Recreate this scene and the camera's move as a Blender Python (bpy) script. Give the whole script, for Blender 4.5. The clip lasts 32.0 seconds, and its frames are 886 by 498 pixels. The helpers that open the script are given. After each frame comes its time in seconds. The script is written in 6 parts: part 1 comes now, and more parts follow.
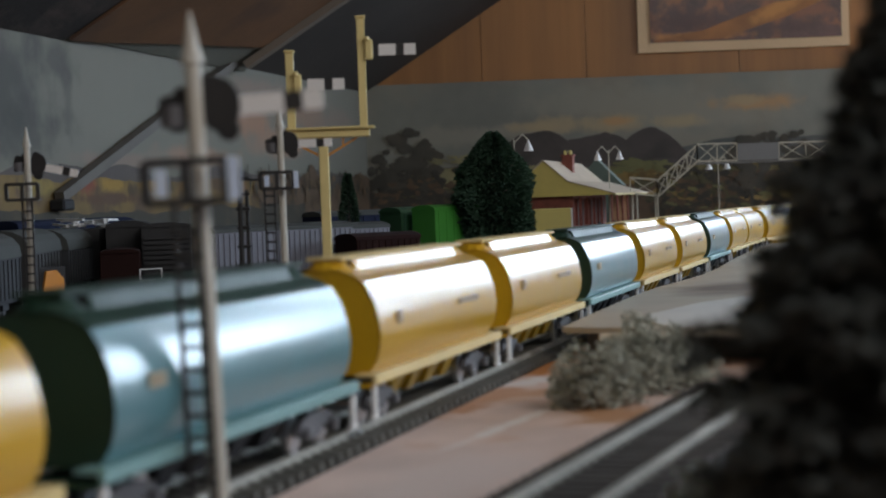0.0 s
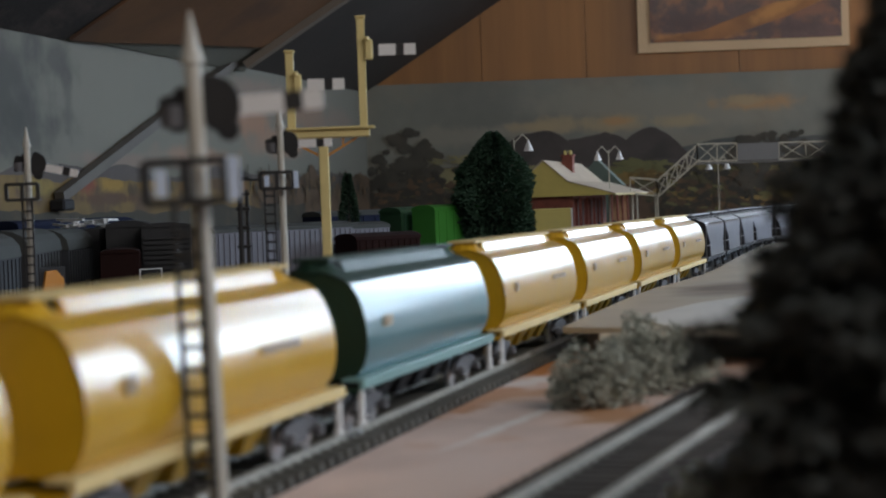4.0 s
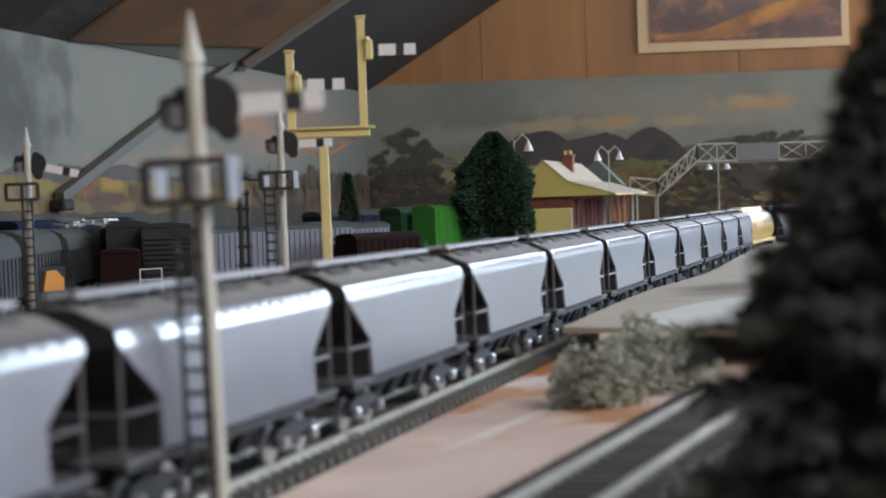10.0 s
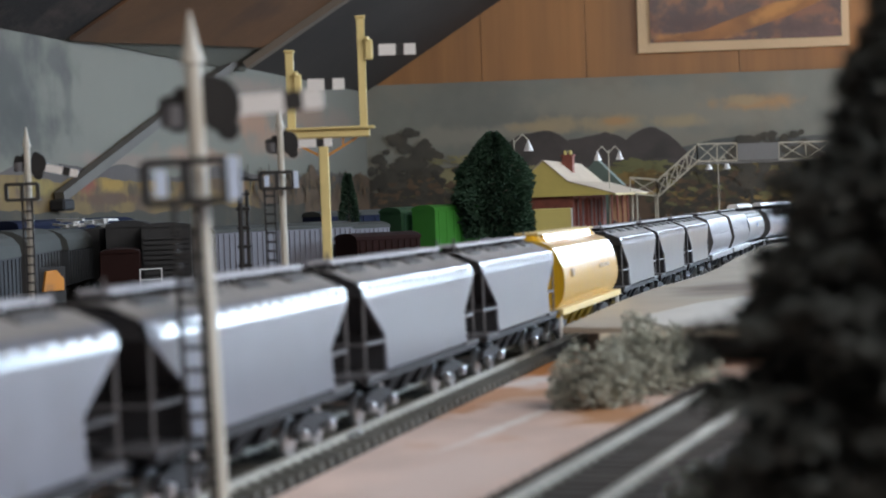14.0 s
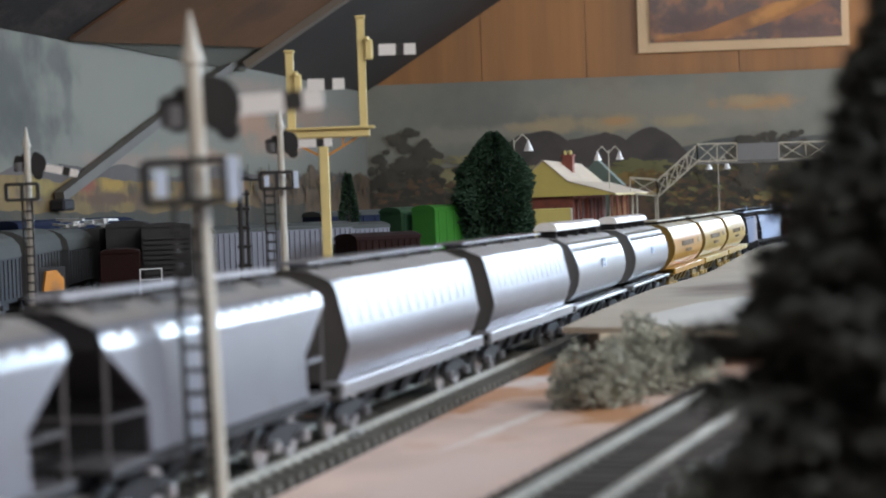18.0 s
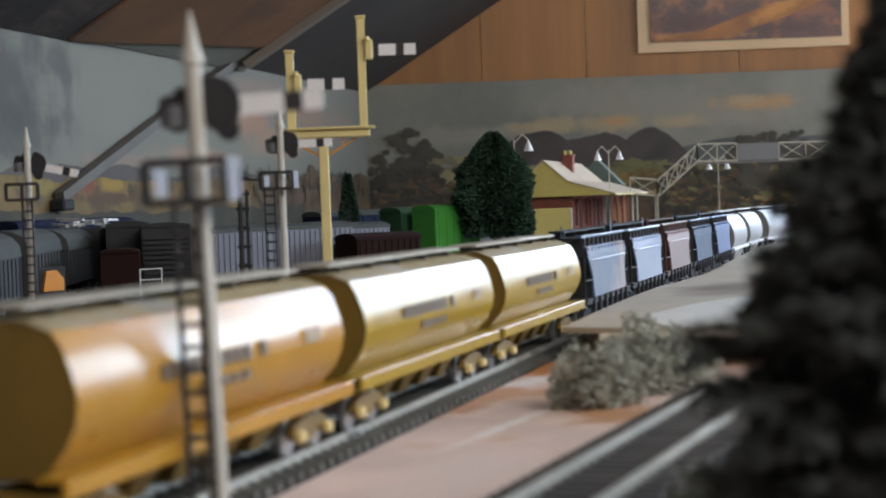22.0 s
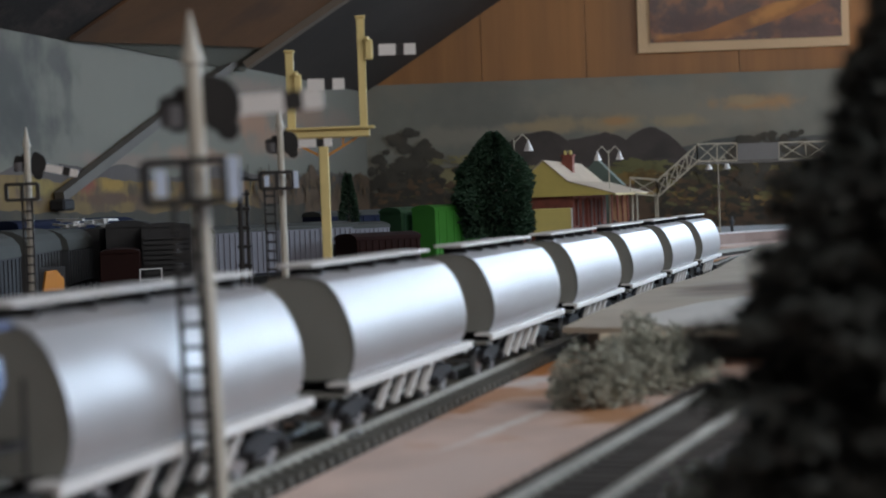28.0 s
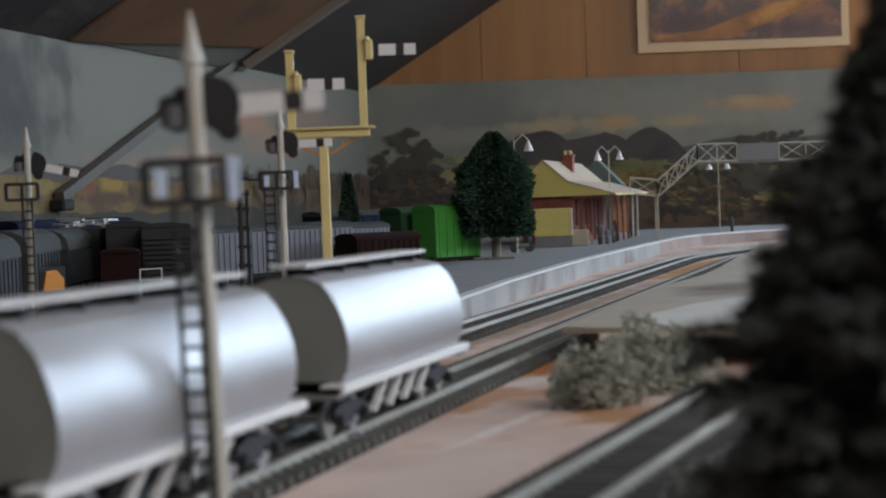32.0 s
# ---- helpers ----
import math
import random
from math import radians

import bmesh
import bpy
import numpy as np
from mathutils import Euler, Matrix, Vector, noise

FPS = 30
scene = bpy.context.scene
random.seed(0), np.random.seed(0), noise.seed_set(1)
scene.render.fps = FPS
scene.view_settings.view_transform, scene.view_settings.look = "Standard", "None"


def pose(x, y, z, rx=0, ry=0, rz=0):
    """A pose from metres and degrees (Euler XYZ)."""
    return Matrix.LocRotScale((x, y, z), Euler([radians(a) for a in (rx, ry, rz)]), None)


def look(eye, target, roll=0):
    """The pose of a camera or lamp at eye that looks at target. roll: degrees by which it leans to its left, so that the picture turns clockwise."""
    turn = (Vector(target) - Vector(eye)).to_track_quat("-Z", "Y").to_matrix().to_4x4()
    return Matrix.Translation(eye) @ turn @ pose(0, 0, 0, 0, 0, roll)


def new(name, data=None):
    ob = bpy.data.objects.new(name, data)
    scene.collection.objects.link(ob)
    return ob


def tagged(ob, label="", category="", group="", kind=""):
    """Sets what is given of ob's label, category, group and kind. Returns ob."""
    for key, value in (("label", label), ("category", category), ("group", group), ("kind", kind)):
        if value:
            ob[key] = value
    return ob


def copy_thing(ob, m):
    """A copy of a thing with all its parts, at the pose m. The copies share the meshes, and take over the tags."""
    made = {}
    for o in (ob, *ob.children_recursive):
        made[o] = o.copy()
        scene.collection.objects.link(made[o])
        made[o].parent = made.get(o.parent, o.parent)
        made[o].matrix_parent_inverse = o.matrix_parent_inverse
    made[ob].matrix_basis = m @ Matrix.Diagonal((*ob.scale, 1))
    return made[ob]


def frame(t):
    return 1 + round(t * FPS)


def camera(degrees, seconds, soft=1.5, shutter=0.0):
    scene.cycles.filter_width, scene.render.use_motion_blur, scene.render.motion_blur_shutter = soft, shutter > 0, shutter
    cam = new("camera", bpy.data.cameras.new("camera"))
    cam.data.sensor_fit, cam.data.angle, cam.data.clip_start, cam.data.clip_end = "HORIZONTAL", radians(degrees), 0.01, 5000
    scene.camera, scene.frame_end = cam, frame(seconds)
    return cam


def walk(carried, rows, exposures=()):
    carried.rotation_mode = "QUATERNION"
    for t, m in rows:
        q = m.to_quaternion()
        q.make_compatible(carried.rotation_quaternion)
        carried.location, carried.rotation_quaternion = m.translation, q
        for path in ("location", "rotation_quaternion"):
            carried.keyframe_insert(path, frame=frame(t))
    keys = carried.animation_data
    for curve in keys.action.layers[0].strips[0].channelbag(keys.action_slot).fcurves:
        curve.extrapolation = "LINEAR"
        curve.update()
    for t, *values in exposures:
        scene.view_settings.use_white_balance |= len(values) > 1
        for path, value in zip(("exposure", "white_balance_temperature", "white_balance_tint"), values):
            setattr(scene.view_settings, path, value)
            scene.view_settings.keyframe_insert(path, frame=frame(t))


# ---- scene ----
# Model railway in an attic room, HO scale, at true model size.
# z = 0 is the rail top of the main line; the camera stands low on the layout and does not move.
cam = camera(29.29, 32.0, soft=1.9)
cam.data.dof.use_dof = True
cam.data.dof.focus_distance = 1.3
cam.data.dof.aperture_fstop = 23.0
EYE = look((0, 0, 0.064), (0, 1, 0.064 - 0.02633), roll=-2.12)
walk(cam, [(0, EYE), (32, EYE)], exposures=[(0, -0.70), (1, -0.62), (2, -0.62), (3, -0.76), (6, -0.64), (7, -0.62), (8, -0.03), (9, 0.13), (12, 0.18), (14, 0.13), (17, 0.23), (18, 0.23), (19, 0.03), (20, -0.17), (21, -0.20), (22, 0.05), (23, 0.25), (24, 0.36), (25, 0.36), (25.5, 0.46), (27.5, -0.47), (29, -0.55), (32, -0.42)])

# ---- light: gable windows beyond the view's right edge; corner window and skylight added unseen ----
world = bpy.data.worlds.new("sky")
scene.world = world
world.use_nodes = True
wn = world.node_tree.nodes
sky = wn.new("ShaderNodeTexSky")
sky.sky_type = 'NISHITA'
sky.sun_disc = False
sky.sun_elevation, sky.sun_rotation = radians(40), radians(200)
world.node_tree.links.new(sky.outputs[0], wn["Background"].inputs[0])
wn["Background"].inputs[1].default_value = 0.1


def window_light(name, at, target, width, height, watts, colour):
    data = bpy.data.lights.new(name, "AREA")
    data.shape, data.size, data.size_y, data.energy, data.color = "RECTANGLE", width, height, watts, colour
    ob = new(name, data)
    ob.matrix_world = look(at, target)
    return ob


window_light("gable_window_daylight", (2.085, 2.975, 0.62), (2.085, 0.0, 0.50), 0.65, 0.80, 36, (0.66, 0.82, 1.0))
window_light("narrow_window_daylight", (1.04, 2.975, 0.62), (1.04, 0.0, 0.50), 0.34, 0.80, 18, (0.66, 0.82, 1.0))
# added, unseen: corner window for near wagon sides, skylight for ground and fronts
window_light("corner_window_daylight", (2.585, 1.62, 0.72), (0.0, 0.9, 0.33), 0.98, 0.72, 36, (0.66, 0.82, 1.0))
window_light("skylight_daylight", (1.05, -0.45, 1.10), (0.05, 0.55, 0.0), 2.00, 0.70, 34, (1.0, 0.97, 0.95))
# ---- materials ----
def mat(name, colour, rough=0.6, metal=0.0, var=0.15, scale=60.0, fine=900.0, bump=0.15, coat=0.0, spot=None, spot_scale=30.0, spot_at=0.55, per_piece=0.0, stretch=None, spec=0.5):
    """A painted or raw surface: colour varied at two scales, uneven gloss, fine relief; spot: a second colour in patches."""
    m = bpy.data.materials.new(name)
    m.use_nodes = True
    n, l = m.node_tree.nodes, m.node_tree.links
    b = n["Principled BSDF"]
    co = n.new("ShaderNodeTexCoord")
    big, small = n.new("ShaderNodeTexNoise"), n.new("ShaderNodeTexNoise")
    big.inputs["Scale"].default_value, small.inputs["Scale"].default_value = scale, fine
    big.inputs["Detail"].default_value, small.inputs["Detail"].default_value = 5, 3
    vec = co.outputs["Object"]
    if stretch:
        mp = n.new("ShaderNodeMapping")
        mp.inputs["Scale"].default_value = stretch
        l.new(vec, mp.inputs["Vector"])
        vec = mp.outputs[0]
    l.new(vec, big.inputs["Vector"])
    l.new(vec, small.inputs["Vector"])
    ramp = n.new("ShaderNodeMix")
    ramp.data_type = "RGBA"
    lo = [c * (1 - var) for c in colour]
    hi = [min(1, c * (1 + var)) for c in colour]
    ramp.inputs[6].default_value, ramp.inputs[7].default_value = (*lo, 1), (*hi, 1)
    add = n.new("ShaderNodeMath")
    add.operation = "MULTIPLY_ADD"
    add.inputs[1].default_value = 0.35
    l.new(small.outputs[0], add.inputs[0])
    sub = n.new("ShaderNodeMath")
    sub.operation = "MULTIPLY_ADD"
    sub.inputs[1].default_value, sub.inputs[2].default_value = 1.6, -0.48
    l.new(big.outputs[0], sub.inputs[0])
    l.new(sub.outputs[0], add.inputs[2])
    l.new(add.outputs[0], ramp.inputs[0])
    out = ramp.outputs[2]
    if spot:
        pn = n.new("ShaderNodeTexNoise")
        pn.inputs["Scale"].default_value, pn.inputs["Detail"].default_value = spot_scale, 6
        l.new(co.outputs["Object"], pn.inputs["Vector"])
        st = n.new("ShaderNodeMapRange")
        st.inputs[1].default_value, st.inputs[2].default_value = spot_at, spot_at + 0.12
        l.new(pn.outputs[0], st.inputs[0])
        mx = n.new("ShaderNodeMix")
        mx.data_type = "RGBA"
        mx.inputs[7].default_value = (*spot, 1)
        l.new(st.outputs[0], mx.inputs[0])
        l.new(out, mx.inputs[6])
        out = mx.outputs[2]
    if per_piece:
        info = n.new("ShaderNodeObjectInfo")
        hs = n.new("ShaderNodeHueSaturation")
        mr = n.new("ShaderNodeMapRange")
        mr.inputs[3].default_value, mr.inputs[4].default_value = 1 - per_piece, 1 + per_piece
        l.new(info.outputs["Random"], mr.inputs[0])
        l.new(mr.outputs[0], hs.inputs["Value"])
        l.new(out, hs.inputs["Color"])
        out = hs.outputs[0]
    l.new(out, b.inputs["Base Color"])
    rr = n.new("ShaderNodeMapRange")
    rr.inputs[3].default_value, rr.inputs[4].default_value = max(0.03, rough - 0.08), min(1, rough + 0.1)
    l.new(big.outputs[0], rr.inputs[0])
    l.new(rr.outputs[0], b.inputs["Roughness"])
    b.inputs["Metallic"].default_value = metal
    b.inputs["Specular IOR Level"].default_value = spec
    b.inputs["Coat Weight"].default_value = coat
    b.inputs["Coat Roughness"].default_value = 0.2
    if bump:
        bp = n.new("ShaderNodeBump")
        bp.inputs["Strength"].default_value, bp.inputs["Distance"].default_value = bump, 0.0006
        l.new(small.outputs[0], bp.inputs["Height"])
        l.new(bp.outputs[0], b.inputs["Normal"])
    return m


YELLOW = mat("wagon_yellow_paint", (0.65, 0.38, 0.014), 0.36, var=0.08, bump=0.05, coat=0.9)
CREAM = mat("sill_cream_paint", (0.72, 0.56, 0.25), 0.6, var=0.1, bump=0.05)
TEAL = mat("wagon_teal_paint", (0.10, 0.25, 0.29), 0.36, var=0.1, bump=0.05, coat=1.0)
TEAL_SILL = mat("teal_sill_paint", (0.20, 0.36, 0.36), 0.4, var=0.1, bump=0.05)
DARK_GREEN = mat("dark_green_paint", (0.012, 0.04, 0.025), 0.5, var=0.15)
GREY = mat("wagon_grey_paint", (0.168, 0.177, 0.220), 0.36, var=0.12, bump=0.05, coat=1.0, spot=(0.13, 0.125, 0.13), spot_scale=40, spot_at=0.6)
GREY_ROOF = mat("roof_grey_paint", (0.24, 0.225, 0.215), 0.6, var=0.18, bump=0.2)
DARK = mat("underframe_black", (0.026, 0.026, 0.030), 0.65, spec=0.3, var=0.3, bump=0.1)
IRON = mat("bogie_grey", (0.10, 0.10, 0.11), 0.5, var=0.3, bump=0.1)
STEEL = mat("wheel_steel", (0.62, 0.63, 0.66), 0.28, metal=0.9, var=0.15, bump=0.03)
SILVER = mat("wagon_silver_paint", (0.41, 0.41, 0.425), 0.39, metal=0.30, var=0.06, bump=0.05)
# darker than the silver sides: end plates and eave cleats
SILVER_END = mat("silver_darker", (0.235, 0.238, 0.222), 0.5, var=0.1, bump=0.05)
WALKWAY = mat("walkway_pale_grey_paint", (0.46, 0.47, 0.52), 0.4, var=0.12, bump=0.1)
PALE = mat("wagon_pale_grey_paint", (0.37, 0.38, 0.405), 0.31, metal=0.45, var=0.06, bump=0.05)
WHITE = mat("white_paint", (0.78, 0.78, 0.78), 0.4, var=0.06, bump=0.05)
GLOSS_WHITE = mat("gloss_white_paint", (0.88, 0.88, 0.89), 0.28, var=0.04, bump=0.02, coat=1.0)
ORANGE_GOLD = mat("wagon_orange_gold_paint", (0.46, 0.235, 0.024), 0.30, var=0.14, bump=0.05)
GOLD = mat("wagon_gold_paint", (0.40, 0.26, 0.020), 0.30, var=0.14, bump=0.05, spot=(0.30, 0.18, 0.02), spot_scale=45, spot_at=0.62)
# gold at half strength: end plates, chutes and bogie frames
GOLD_DARK = mat("gold_darker", (0.20, 0.12, 0.02), 0.5, var=0.15)
BLUE = mat("wagon_blue_paint", (0.06, 0.10, 0.18), 0.36, var=0.15, bump=0.05)
LIGHT_BLUE = mat("wagon_light_blue_paint", (0.32, 0.42, 0.62), 0.36, var=0.15, bump=0.05, coat=1.0)
OXIDE = mat("wagon_oxide_paint", (0.17, 0.08, 0.07), 0.42, var=0.15, bump=0.05)
DEEP_BLUE = mat("wagon_deep_blue_paint", (0.030, 0.072, 0.150), 0.34, var=0.15, bump=0.05)
PALE_BLUE = mat("wagon_pale_blue_paint", (0.12, 0.18, 0.36), 0.34, var=0.1, bump=0.05)
MARK = mat("lettering_dark", (0.16, 0.12, 0.08), 0.5, var=0.1)
MARK_PALE = mat("lettering_pale", (0.50, 0.42, 0.30), 0.5, var=0.1)
RAIL = mat("rail_side", (0.47, 0.465, 0.42), 0.42, metal=0.3, var=0.25, bump=0.1)
SLEEPER = mat("sleeper_plastic", (0.115, 0.112, 0.098), 0.7, var=0.3, bump=0.3, per_piece=0.25)
SLEEPER_DARK = mat("siding_sleeper_plastic", (0.078, 0.068, 0.060), 0.75, var=0.3, bump=0.3, per_piece=0.25)
BALLAST = mat("ballast_dark", (0.024, 0.023, 0.022), 0.95, spec=0.2, var=0.5, scale=250, fine=1500, bump=0.9)
EARTH = mat("scenic_ground", (0.66, 0.50, 0.43), 0.9, var=0.25, scale=22, fine=700, bump=0.5, spot=(0.50, 0.24, 0.10), spot_scale=13, spot_at=0.56)


def patch(m, at, size, turn, colour, fine=90.0):
    """A patch of another colour with ragged edges on a surface, round a point of its own space."""
    n, l = m.node_tree.nodes, m.node_tree.links
    b = n["Principled BSDF"]
    old = b.inputs["Base Color"].links[0].from_socket
    co, mp, ln, ns = n.new("ShaderNodeTexCoord"), n.new("ShaderNodeMapping"), n.new("ShaderNodeVectorMath"), n.new("ShaderNodeTexNoise")
    mp.vector_type = "TEXTURE"
    mp.inputs["Location"].default_value = (*at, 0)
    mp.inputs["Rotation"].default_value = (0, 0, radians(turn))
    mp.inputs["Scale"].default_value = (*size, 1)
    ln.operation = "LENGTH"
    ns.inputs["Scale"].default_value, ns.inputs["Detail"].default_value = fine, 6
    l.new(co.outputs["Object"], mp.inputs[0])
    l.new(mp.outputs[0], ln.inputs[0])
    l.new(co.outputs["Object"], ns.inputs["Vector"])
    ad, rg, mx = n.new("ShaderNodeMath"), n.new("ShaderNodeMapRange"), n.new("ShaderNodeMix")
    ad.operation = "MULTIPLY_ADD"
    ad.inputs[1].default_value = 1.6
    l.new(ns.outputs[0], ad.inputs[0])
    l.new(ln.outputs["Value"], ad.inputs[2])
    rg.inputs[1].default_value, rg.inputs[2].default_value = 1.9, 1.3
    l.new(ad.outputs[0], rg.inputs[0])
    mx.data_type = "RGBA"
    mx.inputs[7].default_value = (*colour, 1)
    l.new(rg.outputs[0], mx.inputs[0])
    l.new(old, mx.inputs[6])
    l.new(mx.outputs[2], b.inputs["Base Color"])


patch(EARTH, (0.040, 0.690), (0.014, 0.070), -15, (0.50, 0.20, 0.06))
patch(EARTH, (0.010, 0.590), (0.012, 0.060), -17, (0.50, 0.26, 0.14))
patch(EARTH, (0.052, 0.535), (0.020, 0.030), -10, (0.48, 0.25, 0.12))
patch(EARTH, (0.25, 1.62), (0.030, 0.28), -18, (0.50, 0.22, 0.06), 30)
patch(EARTH, (0.055, 0.98), (0.014, 0.40), -17, (0.36, 0.25, 0.17), 40)
patch(EARTH, (0.018, 0.520), (0.003, 0.060), -22, (0.74, 0.68, 0.64), 160)
patch(EARTH, (0.034, 0.645), (0.012, 0.026), -25, (0.72, 0.64, 0.60), 120)
patch(EARTH, (0.000, 0.420), (0.020, 0.050), -18, (0.66, 0.52, 0.46), 70)
CARD = mat("platform_card", (0.44, 0.375, 0.29), 0.8, var=0.12, scale=25, bump=0.15)
CARD_EDGE = mat("cut_card_edge", (0.62, 0.55, 0.42), 0.8, var=0.1)
# the deck's soft dark shading, put into the card colour as a brown patch
patch(CARD, (0.172, 0.965), (0.045, 0.075), -20, (0.17, 0.12, 0.085), 12)
ASPHALT = mat("platform_asphalt", (0.26, 0.26, 0.26), 0.85, var=0.15, scale=30, bump=0.3)
WHITEWASH = mat("whitewashed_wall", (0.36, 0.345, 0.335), 0.8, var=0.35, scale=18, bump=0.3, spot=(0.20, 0.15, 0.13), spot_scale=11, spot_at=0.54)
REDWALL = mat("platform_wall_brown", (0.34, 0.25, 0.22), 0.8, var=0.3, scale=18, bump=0.3)
CREAM_POST = mat("cream_signal_paint", (0.72, 0.60, 0.27), 0.5, var=0.1, bump=0.05)
MAST_WHITE = mat("signal_mast_white", (0.50, 0.48, 0.42), 0.5, var=0.15, bump=0.05)
BLACK = mat("signal_black", (0.02, 0.02, 0.021), 0.5, var=0.2)
ORANGE = mat("orange_paint", (0.65, 0.25, 0.02), 0.5, var=0.1)
# blue sky reflection on the landing plates is mixed into this enamel colour
LENS_WHITE = mat("sky_tinted_enamel", (0.60, 0.71, 0.90), 0.35, var=0.08, bump=0.02)
FOIL = mat("conifer_green", (0.030, 0.070, 0.040), 0.8, var=0.5, scale=120, bump=0.5, per_piece=0.2)
FOIL_DARK = mat("conifer_dark", (0.068, 0.076, 0.072), 0.85, var=0.5, scale=120, bump=0.5)
BUSH = mat("sage_lichen", (0.45, 0.46, 0.395), 0.9, var=0.4, scale=90, fine=1200, bump=0.8)
BARK = mat("bark", (0.22, 0.19, 0.16), 0.9, var=0.3, scale=200, bump=0.6)
WOODWALL = mat("varnished_pine", (0.305, 0.128, 0.034), 0.45, var=0.30, scale=22, fine=160, bump=0.1, per_piece=0.08, stretch=(1, 1, 0.05))
BROWNBOARD = mat("brown_hardboard", (0.165, 0.082, 0.040), 0.6, var=0.35, scale=7, fine=80, bump=0.1, spot=(0.10, 0.055, 0.035), spot_scale=6, spot_at=0.52)
ROOFDARK = mat("dark_sarking", (0.045, 0.038, 0.034), 0.75, var=0.35, scale=6, fine=60, bump=0.15)
SKYBOARD = mat("pale_sky_board", (0.170, 0.164, 0.134), 0.75, var=0.12, scale=3, fine=30, bump=0.05)
BRACE = mat("grey_timber", (0.125, 0.113, 0.100), 0.7, var=0.2, scale=20, bump=0.15)
PLASTER = mat("plain_wall", (0.30, 0.27, 0.24), 0.85, var=0.1, scale=4, fine=120)
FLOOR = mat("floorboards", (0.15, 0.10, 0.06), 0.6, var=0.3, scale=5)
MAT_CREAM = mat("picture_mount", (0.68, 0.47, 0.27), 0.7, var=0.06, scale=10)
PHOTO = mat("old_photograph", (0.10, 0.045, 0.035), 0.35, var=0.6, scale=30, fine=120, bump=0, spot=(0.30, 0.11, 0.04), spot_scale=22, spot_at=0.52)
PHOTO_PATH = mat("photograph_road", (0.34, 0.135, 0.040), 0.5, var=0.35, scale=18, bump=0)
ROOF_PINK = mat("station_roof", (0.54, 0.44, 0.34), 0.95, spec=0.15, var=0.14, scale=60)
GABLE = mat("yellow_gable", (0.66, 0.55, 0.17), 0.6, var=0.08)
BRICK = mat("red_brick_print", (0.22, 0.065, 0.045), 0.75, var=0.3, scale=120)
BRICK_DARK = mat("dark_opening", (0.02, 0.018, 0.018), 0.5, var=0.2)
PEACH = mat("peach_render", (0.58, 0.36, 0.20), 0.7, var=0.08)
GREENROOF = mat("green_roof", (0.13, 0.17, 0.14), 0.7, var=0.1)
LATTICE = mat("cream_lattice", (0.52, 0.48, 0.38), 0.6, var=0.1)
GREYPANEL = mat("grey_panel", (0.20, 0.20, 0.20), 0.6, var=0.1)
GREENVAN = mat("green_van_paint", (0.07, 0.35, 0.05), 0.5, var=0.1)
# darker copy of the green van paint, for that van's shaded end
GREENVAN_SHADE = mat("green_van_shaded_end", (0.022, 0.085, 0.035), 0.6, var=0.15)
VANGREY = mat("ribbed_van_grey", (0.165, 0.165, 0.195), 0.6, var=0.12)
VANROOF = mat("van_roof_grey", (0.066, 0.070, 0.067), 0.8, spec=0.25, var=0.2)
VANDARK = mat("van_dark_grey", (0.045, 0.045, 0.047), 0.7, spec=0.2, var=0.2)
VANMID = mat("van_weathered_grey", (0.045, 0.048, 0.054), 0.8, spec=0.2, var=0.3)
VANBROWN = mat("van_brown", (0.024, 0.010, 0.009), 0.85, spec=0.15, var=0.2)
VANBLUE = mat("van_blue", (0.018, 0.024, 0.052), 0.85, spec=0.12, var=0.15)
FIGURE = mat("figure_paint_dark", (0.05, 0.05, 0.055), 0.7, var=0.4, scale=200)
GLASS = bpy.data.materials.new("window_glass")
GLASS.use_nodes = True
GLASS.node_tree.nodes["Principled BSDF"].inputs["Transmission Weight"].default_value = 1.0
GLASS.node_tree.nodes["Principled BSDF"].inputs["Roughness"].default_value = 0.02
# ---- building tools ----
def part(name, bm, material, parent=None, label="", smooth=False):
    me = bpy.data.meshes.new(name)
    bmesh.ops.recalc_face_normals(bm, faces=bm.faces)
    if smooth:
        for f in bm.faces:
            f.smooth = True
    bm.to_mesh(me)
    bm.free()
    me.materials.append(material)
    ob = new(name, me)
    if parent:
        ob.parent = parent
    if label:
        ob["label"] = label
    return ob


def thing(name, label, category, group="", kind="", at=None):
    ob = new(name)
    ob.empty_display_size = 0.02
    if at is not None:
        ob.matrix_basis = at
    return tagged(ob, label, category, group, kind)


def B():
    return bmesh.new()


def box(bm, x0, x1, y0, y1, z0, z1, m=None, bevel=0.0):
    c = Matrix.LocRotScale(((x0 + x1) / 2, (y0 + y1) / 2, (z0 + z1) / 2), None, (abs(x1 - x0), abs(y1 - y0), abs(z1 - z0)))
    r = bmesh.ops.create_cube(bm, size=1, matrix=(m @ c) if m else c)
    if bevel:
        es = list({e for v in r["verts"] for e in v.link_edges})
        bmesh.ops.bevel(bm, geom=es, offset=bevel, segments=1, affect="EDGES")
    return bm


def rod(bm, a, b, r, n=6, r2=None):
    a, b = Vector(a), Vector(b)
    d = b - a
    m = Matrix.Translation((a + b) / 2) @ d.to_track_quat("Z", "Y").to_matrix().to_4x4()
    bmesh.ops.create_cone(bm, cap_ends=True, segments=n, radius1=r, radius2=r if r2 is None else r2, depth=d.length, matrix=m)
    return bm


